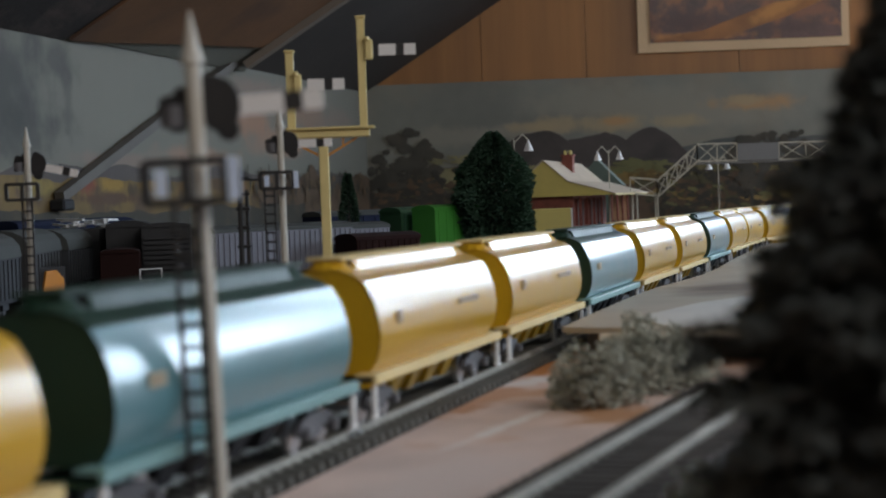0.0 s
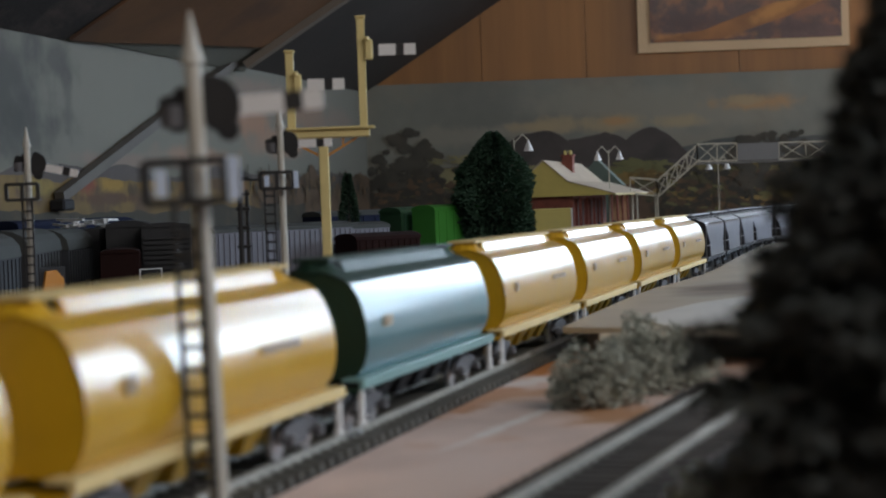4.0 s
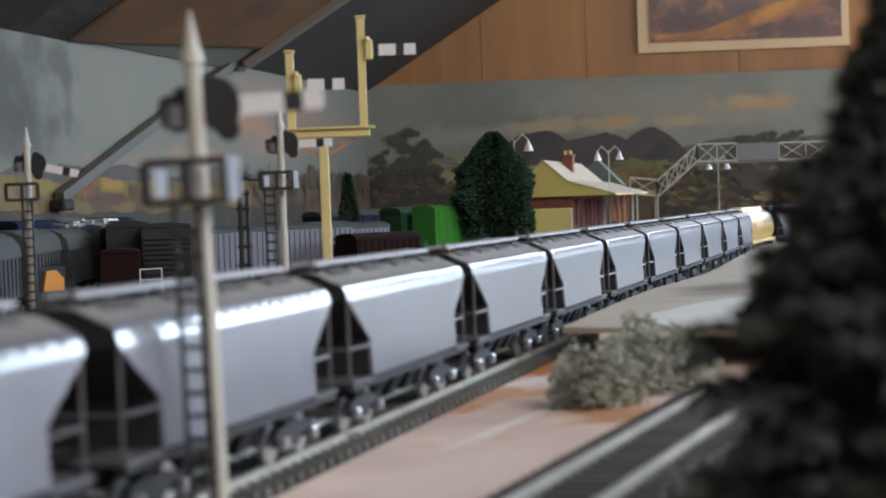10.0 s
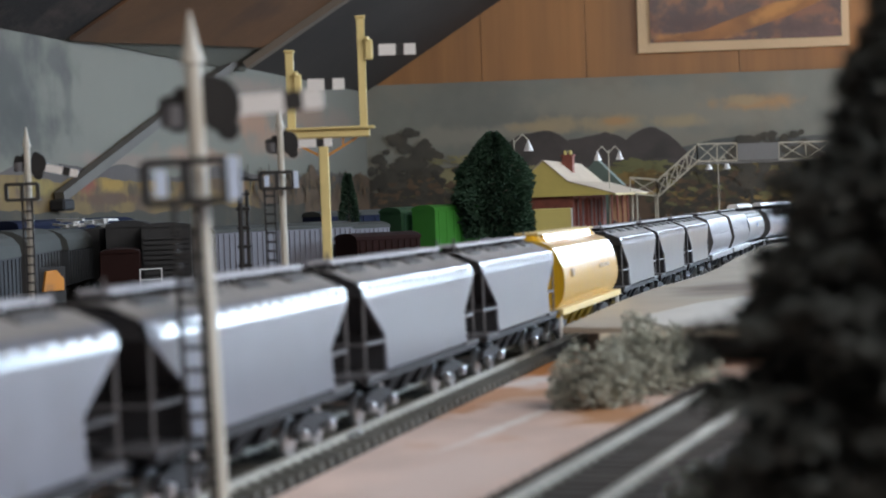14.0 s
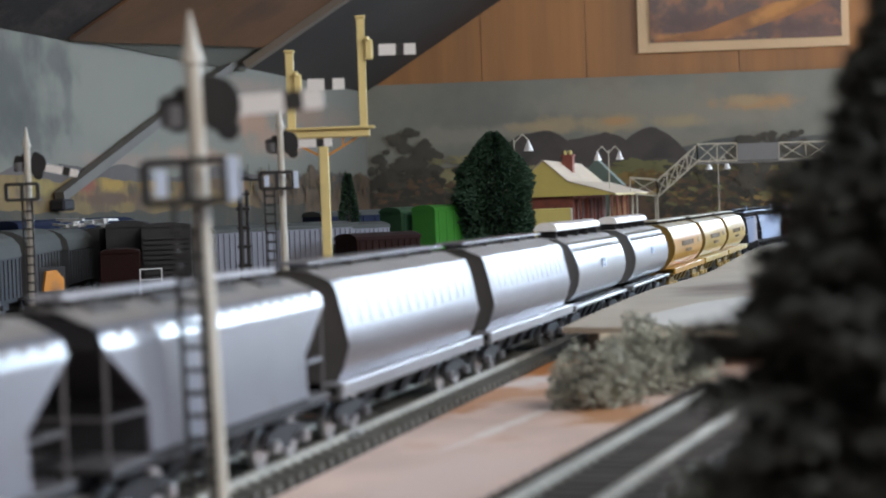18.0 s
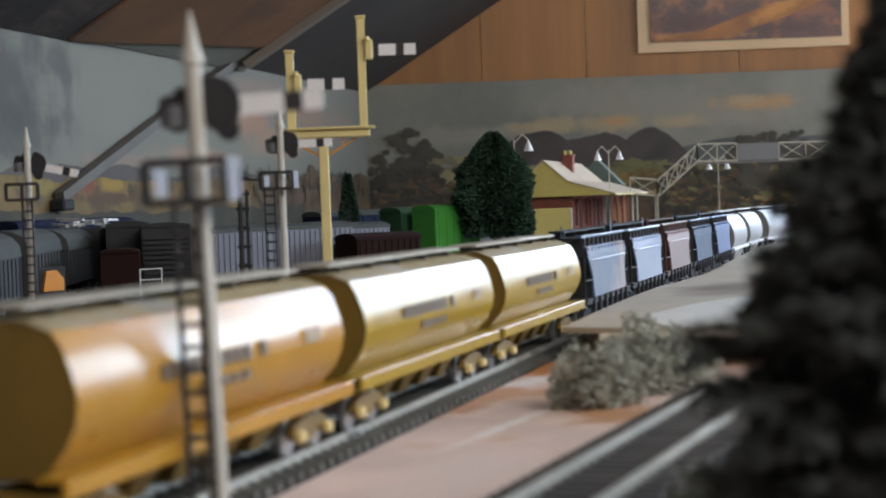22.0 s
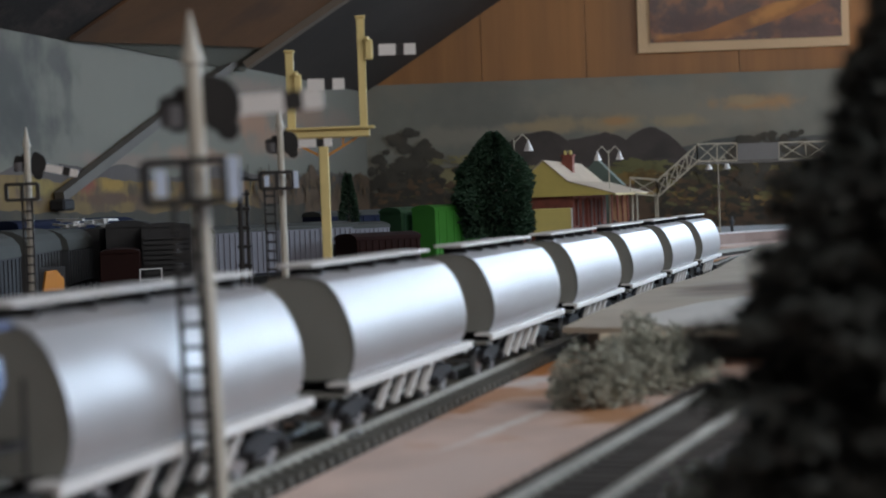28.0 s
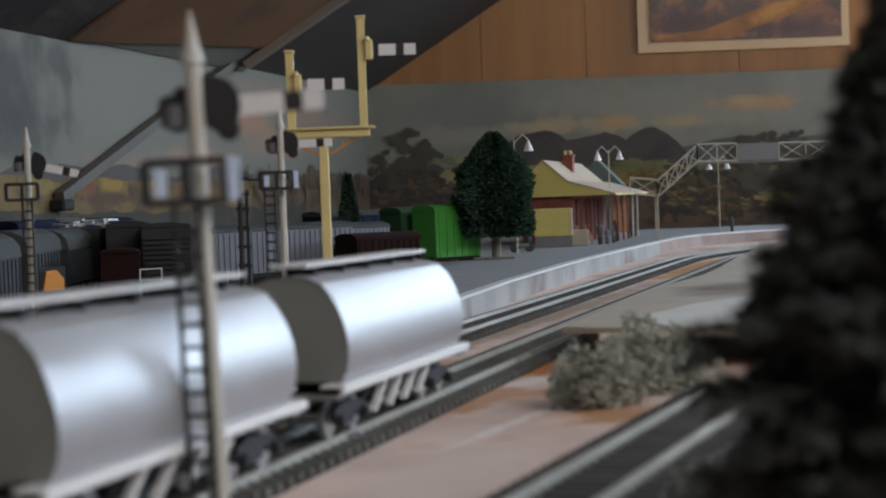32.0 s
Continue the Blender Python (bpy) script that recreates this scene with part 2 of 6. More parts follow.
def bar(bm, a, b, w, h):
    """A square bar from a to b."""
    a, b = Vector(a), Vector(b)
    d = b - a
    m = Matrix.Translation((a + b) / 2) @ d.to_track_quat("Z", "Y").to_matrix().to_4x4() @ Matrix.Diagonal((w, h, d.length, 1))
    bmesh.ops.create_cube(bm, size=1, matrix=m)
    return bm


def prism(bm, outline, a, b, axis="x"):
    """Extrude a closed outline of (u, v) from a to b along the axis."""
    def p(u, v, w):
        return (w, u, v) if axis == "x" else (u, w, v) if axis == "y" else (u, v, w)
    lo = [bm.verts.new(p(u, v, a)) for u, v in outline]
    hi = [bm.verts.new(p(u, v, b)) for u, v in outline]
    n = len(outline)
    bm.faces.new(lo)
    bm.faces.new(hi[::-1])
    for i in range(n):
        bm.faces.new((lo[i], hi[i], hi[(i + 1) % n], lo[(i + 1) % n]))
    return bm


def skin(bm, outline, a, b):
    """The open wall of an extruded profile along x."""
    lo = [bm.verts.new((a, u, v)) for u, v in outline]
    hi = [bm.verts.new((b, u, v)) for u, v in outline]
    for i in range(len(outline) - 1):
        bm.faces.new((lo[i], hi[i], hi[i + 1], lo[i + 1]))
    return bm


def polygon(bm, pts, thick, normal):
    """A flat board: the corners in order, and its thickness along the normal."""
    n = Vector(normal).normalized() * thick
    lo = [bm.verts.new(p) for p in pts]
    hi = [bm.verts.new(Vector(p) + n) for p in pts]
    k = len(pts)
    bm.faces.new(lo)
    bm.faces.new(hi[::-1])
    for i in range(k):
        bm.faces.new((lo[i], hi[i], hi[(i + 1) % k], lo[(i + 1) % k]))
    return bm


# ---- the line: an oval loop; s is the distance along it, 0 near the camera, growing away from it ----
HEAD = 0.269
START = Vector((-0.0622, 0.40))
S_FAR, S_NEAR, RADIUS = 1.35, -1.20, 0.95
STRAIGHT = S_FAR - S_NEAR
LOOP = 2 * STRAIGHT + 2 * math.pi * RADIUS


def line(s, off=0.0):
    """Place and heading of the main line at s; off: metres to the right of it."""
    s = (s - S_NEAR) % LOOP + S_NEAR
    d, r = Vector((math.sin(HEAD), math.cos(HEAD))), Vector((math.cos(HEAD), -math.sin(HEAD)))
    far, near = START + d * S_FAR, START + d * S_NEAR
    if s <= S_FAR:
        p, h = START + d * s, HEAD
    elif s <= S_FAR + math.pi * RADIUS:
        h = HEAD + (s - S_FAR) / RADIUS
        p = far + r * RADIUS - Vector((math.cos(h), -math.sin(h))) * RADIUS
    elif s <= S_FAR + math.pi * RADIUS + STRAIGHT:
        h = HEAD + math.pi
        p = far + r * 2 * RADIUS - d * (s - S_FAR - math.pi * RADIUS)
    else:
        h = HEAD + math.pi + (s - S_FAR - math.pi * RADIUS - STRAIGHT) / RADIUS
        p = near + r * RADIUS - Vector((math.cos(h), -math.sin(h))) * RADIUS
    return p.x + off * math.cos(h), p.y - off * math.sin(h), h


def on_line(s, off=0.0, z=0.0):
    x, y, h = line(s, off)
    return pose(x, y, z, 0, 0, 90 - math.degrees(h))


def sweep(bm, ss, offs, z0, z1, shift=0.0):
    """A strip between two offsets along the line, from z0 to z1."""
    rings = []
    for s in ss:
        a, b = line(s, offs[0] + shift), line(s, offs[1] + shift)
        rings.append([bm.verts.new(v) for v in ((a[0], a[1], z0), (a[0], a[1], z1), (b[0], b[1], z1), (b[0], b[1], z0))])
    for p, q in zip(rings, rings[1:]):
        for i in range(4):
            bm.faces.new((p[i], q[i], q[(i + 1) % 4], p[(i + 1) % 4]))
    bm.faces.new(rings[0])
    bm.faces.new(rings[-1][::-1])
    return bm
# ---- the attic room ----
def board(name, label, bm, material, kind="structure", category="", smooth=False):
    ob = part(name, bm, material, None, "", smooth)
    return tagged(ob, label, category, "", kind)


WALL_Y = 3.0
EAVE = 0.2655
T = Vector((0.2311, 0.9729, 0))                      # run of the side wall
CORNER = Vector((-0.1234, WALL_Y, 0))
UP = Vector((0.2452, 0, 0.1551)).normalized()        # up the sloping ceiling
SLOPE_N = T.cross(UP).normalized()
if SLOPE_N.z > 0:
    SLOPE_N = -SLOPE_N

# floor far below, baseboard of the layout, plain closing walls
board("floor", "brown boarded attic floor below the layout", box(B(), -1.7, 2.8, -2.6, 3.2, -1.0, -0.96), FLOOR)
board("wall_south", "plain plastered attic wall", box(B(), -1.7, 2.8, -2.6, -2.5, -0.96, 1.3), PLASTER)
board("wall_east", "plain plastered attic wall", box(box(box(box(B(), 2.6, 2.7, -2.5, 1.11, -0.96, 1.3), 2.6, 2.7, 2.13, 2.99, -0.96, 1.3), 2.6, 2.7, 1.11, 2.13, -0.96, 0.34), 2.6, 2.7, 1.11, 2.13, 1.1, 1.3), PLASTER)

# gable wall with the window opening
WX0, WX1, WZ0, WZ1 = 1.75, 2.42, 0.20, 1.04
NX0, NX1 = 0.86, 1.22
bm = B()
for a, b in ((-0.6, NX0), (NX1, WX0), (WX1, 2.8)):
    box(bm, a, b, WALL_Y, WALL_Y + 0.1, -0.96, 1.3)
for a, b in ((NX0, NX1), (WX0, WX1)):
    box(bm, a, b, WALL_Y, WALL_Y + 0.1, -0.96, WZ0)
    box(bm, a, b, WALL_Y, WALL_Y + 0.1, WZ1, 1.3)
wall_north = board("wall_north", "gable wall lined with varnished pine boards", bm, BROWNBOARD)
px_ = -0.30
k = 0
while px_ < NX0 - 0.01:
    w = (0.19, 0.19, 0.184, 0.27)[k % 4]
    x1 = min(px_ + w, NX0 - 0.001)
    part("plank", box(B(), px_ + 0.0004, x1 - 0.0006, WALL_Y - 0.008, WALL_Y - 0.001, 0.255, 1.2), WOODWALL, wall_north)
    px_, k = x1, k + 1


def gable_window(name, label, x0, x1):
    """A white timber window: outer frame, middle bar, sill, panes."""
    win = tagged(new(name), label, "window", "", "structure")
    bm = B()
    for x in (x0 + 0.015, (x0 + x1) / 2, x1 - 0.015):
        box(bm, x - 0.010, x + 0.010, WALL_Y - 0.02, WALL_Y + 0.03, WZ0, WZ1)
    for z in (WZ0 + 0.012, WZ1 - 0.012):
        box(bm, x0 + 0.025, x1 - 0.025, WALL_Y - 0.018, WALL_Y + 0.028, z - 0.012, z + 0.012)
    part("window_frame", bm, WHITE, win)
    part("window_sill", box(B(), x0 - 0.01, x1 + 0.03, WALL_Y - 0.05, WALL_Y - 0.001, WZ0 - 0.02, WZ0 - 0.001), WHITE, win)
    for a, b in ((x0 + 0.025, (x0 + x1) / 2 - 0.01), ((x0 + x1) / 2 + 0.01, x1 - 0.025)):
        g = part("pane", box(B(), a, b, WALL_Y + 0.004, WALL_Y + 0.007, WZ0 + 0.024, WZ1 - 0.024), GLASS, win)
        g.visible_shadow = False


gable_window("window_1", "two-light white timber window in the gable", WX0, WX1)
gable_window("window_4", "narrow white timber window in the gable", NX0, NX1)
window_3 = tagged(new("window_3"), "white-framed window in the end of the side wall", "window", "", "structure")
bm = B()
for y in (1.125, 1.62, 2.115):
    box(bm, 2.590, 2.64, y - 0.015, y + 0.015, 0.34, 1.1)
for z in (0.352, 1.088):
    box(bm, 2.592, 2.638, 1.14, 2.10, z - 0.012, z + 0.012)
part("window_frame", bm, WHITE, window_3)
for a, b in ((1.14, 1.605), (1.635, 2.10)):
    g = part("pane", box(B(), 2.620, 2.623, a, b, 0.364, 1.076), GLASS, window_3)
    g.visible_shadow = False
window_2 = tagged(new("window_2"), "long white-framed roof window", "window", "", "structure")
window_2.matrix_basis = look((1.05, -0.45, 1.10), (0.05, 0.55, 0.0)) @ Matrix.Translation((0, 0, 0.012))
bm = B()
for x in (-1.02, -0.34, 0.34, 1.02):
    box(bm, x - 0.015, x + 0.015, -0.385, 0.385, -0.02, 0.02)
for y in (-0.375, 0.375):
    box(bm, -1.005, 1.005, y - 0.012, y + 0.012, -0.018, 0.018)
part("window_frame", bm, WHITE, window_2)


def on_slope(u, v, lift=0.0):
    """A point on the sloping ceiling: u up the slope, v along the wall away from the camera (0 at the gable)."""
    return CORNER + Vector((0, 0, EAVE)) + UP * u + T * v + SLOPE_N * lift


bm = B()
polygon(bm, [on_slope(-0.02, 0.0), on_slope(1.82, 0.0), on_slope(1.82, -5.8), on_slope(-0.02, -5.8)], -0.03, SLOPE_N)
board("ceiling", "dark sloping attic ceiling", bm, ROOFDARK)
apex = on_slope(1.35, 0.0)
bm = B()
polygon(bm, [(apex.x - 0.01, 3.0, apex.z + 0.25), (2.75, 3.0, 1.25), (2.75, -2.6, 1.25), (apex.x - 1.36, -2.6, apex.z + 0.25)], 0.03, (0, 0, 1))
board("ceiling_east", "dark sloping attic ceiling", bm, ROOFDARK)

# side wall: painted backdrop boards, in the wall's own space (x towards the camera, y into the room)
SIDE = Matrix.Translation(CORNER) @ Matrix(((-T.x, T.y, 0, 0), (-T.y, -T.x, 0, 0), (0, 0, 1, 0), (0, 0, 0, 1)))
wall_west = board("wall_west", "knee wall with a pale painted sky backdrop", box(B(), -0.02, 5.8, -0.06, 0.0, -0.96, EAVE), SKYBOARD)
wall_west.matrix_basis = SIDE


def ridge(bm, x0, x1, base, top, rough, freq, y, seed, n=90, arch=0.0):
    """A flat painted silhouette with an uneven upper edge."""
    up = []
    for i in range(n + 1):
        f = i / n
        x = x0 + (x1 - x0) * f
        h = top + rough * noise.fractal(Vector((x * freq, seed, 0)), 0.9, 2.1, 5) + arch * math.sin(math.pi * f)
        up.append((x, max(h, base + 0.001)))
    front = [bm.verts.new((x, y, z)) for x, z in up]
    low = [bm.verts.new((x, y, base)) for x, z in up]
    for i in range(n):
        bm.faces.new((low[i], low[i + 1], front[i + 1], front[i]))
    return bm


def paint(name, colour, spot, scale, at=0.52):
    return mat(name, colour, 0.75, var=0.3, scale=scale, fine=scale * 5, bump=0, spot=spot, spot_scale=scale * 0.7, spot_at=at)


P_SKY = paint("painted_sky", (0.212, 0.205, 0.168), (0.255, 0.22, 0.165), 6, 0.56)
P_HILL = paint("painted_hill", (0.075, 0.060, 0.052), (0.050, 0.042, 0.036), 16)
P_FIELD = paint("painted_field", (0.16, 0.135, 0.06), (0.23, 0.17, 0.055), 14)
P_SCRUB = paint("painted_scrub", (0.10, 0.062, 0.036), (0.042, 0.034, 0.022), 40)
P_TREE = paint("painted_tree", (0.060, 0.052, 0.038), (0.080, 0.066, 0.046), 30)
P_GOLD = paint("painted_gold_field", (0.165, 0.105, 0.032), (0.095, 0.058, 0.028), 26, 0.47)
P_GREY = paint("painted_grey_range", (0.080, 0.066, 0.060), (0.058, 0.050, 0.046), 14)
P_PEAK = paint("painted_blue_peak", (0.11, 0.115, 0.105), (0.09, 0.09, 0.085), 16)

P_OCHRE = paint("painted_ochre_field", (0.27, 0.175, 0.055), (0.15, 0.10, 0.04), 26, 0.55)
P_OLIVE = paint("painted_olive_bush", (0.085, 0.075, 0.035), (0.05, 0.042, 0.026), 34, 0.5)
P_PALE = paint("painted_pale_field", (0.25, 0.22, 0.11), (0.18, 0.15, 0.065), 16, 0.55)


def blot(m, at, size, colour, turn=0.0, fine=26.0, rag=1.0, strength=1.0):
    """A soft brush patch on a painted board, round a point (x, z) of its own space."""
    n, l = m.node_tree.nodes, m.node_tree.links
    b = n["Principled BSDF"]
    old = b.inputs["Base Color"].links[0].from_socket
    co, mp, ln, ns = n.new("ShaderNodeTexCoord"), n.new("ShaderNodeMapping"), n.new("ShaderNodeVectorMath"), n.new("ShaderNodeTexNoise")
    mp.vector_type = "TEXTURE"
    mp.inputs["Location"].default_value = (at[0], 0, at[1])
    mp.inputs["Rotation"].default_value = (0, radians(turn), 0)
    mp.inputs["Scale"].default_value = (size[0], 1000, size[1])
    ln.operation = "LENGTH"
    ns.inputs["Scale"].default_value, ns.inputs["Detail"].default_value = fine, 6
    l.new(co.outputs["Object"], mp.inputs[0])
    l.new(mp.outputs[0], ln.inputs[0])
    l.new(co.outputs["Object"], ns.inputs["Vector"])
    ad, rg, mx = n.new("ShaderNodeMath"), n.new("ShaderNodeMapRange"), n.new("ShaderNodeMix")
    ad.operation = "MULTIPLY_ADD"
    ad.inputs[1].default_value = 2.0 * rag
    l.new(ns.outputs[0], ad.inputs[0])
    l.new(ln.outputs["Value"], ad.inputs[2])
    rg.interpolation_type = "SMOOTHSTEP"
    rg.inputs[1].default_value, rg.inputs[2].default_value = 1.45 + rag, 0.35 + rag
    rg.inputs[3].default_value, rg.inputs[4].default_value = 0.0, strength
    l.new(ad.outputs[0], rg.inputs[0])
    mx.data_type = "RGBA"
    mx.inputs[7].default_value = (*colour, 1)
    l.new(rg.outputs[0], mx.inputs[0])
    l.new(old, mx.inputs[6])
    l.new(mx.outputs[2], b.inputs["Base Color"])


CREAM_CLOUD, WARM_CLOUD, PALE_CLOUD = (0.40, 0.30, 0.17), (0.47, 0.26, 0.11), (0.275, 0.250, 0.195)
for at, size, col in (((0.26, 0.236), (0.075, 0.020), PALE_CLOUD), ((0.37, 0.226), (0.080, 0.020), PALE_CLOUD), ((0.50, 0.208), (0.090, 0.016), PALE_CLOUD), ((0.02, 0.182), (0.070, 0.012), PALE_CLOUD), ((0.15, 0.188), (0.055, 0.008), PALE_CLOUD),
                      ((0.215, 0.198), (0.040, 0.009), CREAM_CLOUD), ((0.305, 0.196), (0.045, 0.010), CREAM_CLOUD), ((0.420, 0.194), (0.030, 0.008), CREAM_CLOUD), ((0.165, 0.194), (0.030, 0.006), CREAM_CLOUD), ((0.31, 0.200), (0.020, 0.005), WARM_CLOUD), ((0.565, 0.223), (0.055, 0.009), WARM_CLOUD), ((0.54, 0.228), (0.030, 0.006), CREAM_CLOUD)):
    blot(P_SKY, at, (size[0] * 1.35, size[1] * 1.5), col, 0, 40, 0.8, 0.8)


mural = thing("backdrop", "painted landscape backdrop of hills, trees and evening sky", "backdrop", kind="structure")
part("sky_board", box(B(), -0.13, 0.81, WALL_Y - 0.014, WALL_Y - 0.009, -0.004, 0.277), P_SKY, mural)
y = WALL_Y - 0.0150
part("painted_grey_hills", ridge(B(), 0.39, 0.80, 0.0, 0.148, 0.006, 9, y + 0.0003, 5.0, 90, 0.014), P_PEAK, mural)
part("painted_hills", ridge(B(), 0.09, 0.26, 0.0, 0.146, 0.007, 16, y, 3.3, 60, 0.040), P_HILL, mural)
part("painted_hills", ridge(B(), 0.19, 0.37, 0.0, 0.150, 0.008, 22, y - 0.0002, 6.6, 70, 0.026), P_HILL, mural)
part("painted_peak", ridge(B(), 0.30, 0.44, 0.0, 0.134, 0.003, 30, y - 0.0004, 8.1, 50, 0.052), P_HILL, mural)
part("painted_hills", ridge(B(), -0.02, 0.80, 0.0, 0.128, 0.010, 11, y - 0.0006, 1.9), P_GREY, mural)
part("painted_field", ridge(B(), -0.10, 0.80, 0.0, 0.120, 0.005, 12, y - 0.0008, 1.7), P_FIELD, mural)
part("painted_pale_field", ridge(B(), 0.0, 0.17, 0.0, 0.128, 0.004, 14, y - 0.0009, 4.7), P_PALE, mural)
part("painted_ochre_field", ridge(B(), 0.26, 0.40, 0.0, 0.100, 0.008, 20, y - 0.0010, 2.7, 60, 0.012), P_OCHRE, mural)
part("painted_bushes", ridge(B(), 0.34, 0.80, 0.0, 0.100, 0.026, 40, y - 0.0012, 2.9, 180), P_OLIVE, mural)
part("painted_scrub", ridge(B(), -0.13, 0.80, 0.0, 0.092, 0.018, 30, y - 0.0014, 7.9, 160), P_SCRUB, mural)


def clumps(bm, x0, x1, z0, z1, n, size, y, seed):
    """A painted tree group: many rounded dabs of the brush."""
    rng = random.Random(seed)
    for i in range(n):
        f = rng.random()
        cx = x0 + (x1 - x0) * f
        cz = z0 + (z1 - z0) * rng.random() ** 1.3 * (0.55 + 0.45 * math.sin(math.pi * f))
        r = size * rng.uniform(0.5, 1.2)
        bm.faces.new([bm.verts.new((cx + r * rng.uniform(0.8, 1.25) * math.cos(k * 0.5236), y - 0.00001 * i, cz + r * rng.uniform(0.6, 0.95) * math.sin(k * 0.5236))) for k in range(12)])
    return bm


part("painted_tree_group", clumps(B(), -0.120, 0.005, 0.07, 0.198, 90, 0.0125, y - 0.0026, 7), P_TREE, mural)
part("painted_tree_group", clumps(B(), 0.05, 0.17, 0.06, 0.125, 40, 0.011, y - 0.0024, 12), P_OLIVE, mural)
part("painted_bush_group", clumps(B(), 0.36, 0.52, 0.06, 0.110, 50, 0.008, y - 0.0026, 15), P_OLIVE, mural)
part("painted_tree_group", clumps(B(), 0.51, 0.67, 0.11, 0.182, 90, 0.0085, y - 0.0026, 21), P_TREE, mural)
part("painted_ochre_field", ridge(B(), 0.36, 0.78, 0.0, 0.070, 0.014, 14, y - 0.0018, 5.9), P_OCHRE, mural)
part("painted_bushes", ridge(B(), 0.50, 0.58, 0.0, 0.085, 0.03, 40, y - 0.0019, 6.4, 60, 0.02), P_TREE, mural)
part("painted_scrub", ridge(B(), -0.128, 0.80, 0.0, 0.060, 0.012, 45, y - 0.0022, 9.9, 200), P_SCRUB, mural)
part("painted_bushes", ridge(B(), -0.128, 0.20, 0.0, 0.085, 0.016, 30, y - 0.0020, 5.1, 120), P_OLIVE, mural)



def dabs(bm, x0, x1, z0, z1, n, w, h, y, seed, sign=-1):
    """Loose brush dabs: small uneven ovals."""
    rng = random.Random(seed)
    for i in range(n):
        cx, cz = rng.uniform(x0, x1), z0 + (z1 - z0) * rng.random()
        rw, rh, a = w * rng.uniform(0.5, 1.4), h * rng.uniform(0.5, 1.4), rng.uniform(-0.35, 0.35)
        yy = y + sign * rng.random() * 0.0008
        pts = []
        for k in range(8):
            u, v = rw * rng.uniform(0.7, 1.2) * math.cos(k * math.pi / 4), rh * rng.uniform(0.7, 1.2) * math.sin(k * math.pi / 4)
            pts.append(bm.verts.new((cx + u * math.cos(a) - v * math.sin(a), yy, cz + u * math.sin(a) + v * math.cos(a))))
        bm.faces.new(pts)
    return bm


P_BUSH_DARK = paint("painted_dark_bush", (0.042, 0.036, 0.025), (0.060, 0.048, 0.030), 40)
P_BUSH_WARM = paint("painted_warm_bush", (0.105, 0.066, 0.036), (0.14, 0.085, 0.040), 40)
P_GREEN = paint("painted_green_field", (0.16, 0.150, 0.060), (0.20, 0.165, 0.060), 20)
y = WALL_Y - 0.0186
part("painted_green_field", dabs(B(), 0.31, 0.40, 0.108, 0.128, 26, 0.016, 0.0035, y, 31), P_GREEN, mural)
part("painted_green_field", dabs(B(), -0.01, 0.07, 0.135, 0.148, 18, 0.014, 0.0030, y, 32), P_PALE, mural)
part("painted_gold_field", dabs(B(), 0.335, 0.395, 0.098, 0.112, 20, 0.009, 0.0028, y, 33), P_GOLD, mural)
part("painted_brush_dabs", dabs(B(), -0.125, 0.10, 0.030, 0.125, 150, 0.0085, 0.0055, y, 34), P_BUSH_DARK, mural)
part("painted_brush_dabs", dabs(B(), -0.125, 0.10, 0.020, 0.110, 110, 0.0075, 0.0050, y, 35), P_BUSH_WARM, mural)
part("painted_brush_dabs", dabs(B(), 0.39, 0.74, 0.020, 0.120, 190, 0.0090, 0.0055, y, 36), P_BUSH_DARK, mural)
part("painted_brush_dabs", dabs(B(), 0.37, 0.74, 0.020, 0.100, 150, 0.0080, 0.0045, y, 37), P_BUSH_WARM, mural)
part("painted_brush_dabs", dabs(B(), 0.39, 0.74, 0.030, 0.092, 40, 0.0110, 0.0030, y, 38), P_GREEN, mural)
part("painted_brush_dabs", dabs(B(), 0.53, 0.72, 0.045, 0.080, 34, 0.0120, 0.0030, y, 39), P_OCHRE, mural)
part("painted_lone_tree", clumps(B(), 0.525, 0.570, 0.075, 0.112, 30, 0.0075, y - 0.0009, 40), P_TREE, mural)
part("painted_tree_stem", polygon(B(), [(0.543, y - 0.0011, 0.040), (0.549, y - 0.0011, 0.040), (0.550, y - 0.0011, 0.085), (0.545, y - 0.0011, 0.085)], 0.0002, (0, 1, 0)), P_TREE, mural)

side_mural = thing("backdrop_side", "painted backdrop of golden fields under a pink sky", "backdrop", kind="structure")
side_mural.matrix_basis = SIDE
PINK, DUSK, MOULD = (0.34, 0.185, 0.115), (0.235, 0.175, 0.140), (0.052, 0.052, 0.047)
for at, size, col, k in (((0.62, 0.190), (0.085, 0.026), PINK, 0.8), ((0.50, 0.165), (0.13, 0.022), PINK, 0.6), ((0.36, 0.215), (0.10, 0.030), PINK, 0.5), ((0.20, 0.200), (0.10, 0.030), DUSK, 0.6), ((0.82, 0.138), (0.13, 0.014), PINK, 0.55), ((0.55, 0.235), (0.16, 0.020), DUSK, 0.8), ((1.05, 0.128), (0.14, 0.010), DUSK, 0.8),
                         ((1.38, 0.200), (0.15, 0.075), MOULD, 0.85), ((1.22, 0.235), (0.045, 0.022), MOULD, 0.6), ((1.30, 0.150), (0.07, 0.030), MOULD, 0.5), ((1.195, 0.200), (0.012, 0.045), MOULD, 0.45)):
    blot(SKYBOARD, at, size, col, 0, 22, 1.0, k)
part("painted_range", ridge(B(), 0.0, 1.9, 0.03, 0.118, 0.016, 6, 0.0016, 2.2), P_GREY, side_mural)
part("painted_gold_field", ridge(B(), 0.45, 1.9, 0.03, 0.107, 0.010, 9, 0.0024, 5.7), P_GOLD, side_mural)
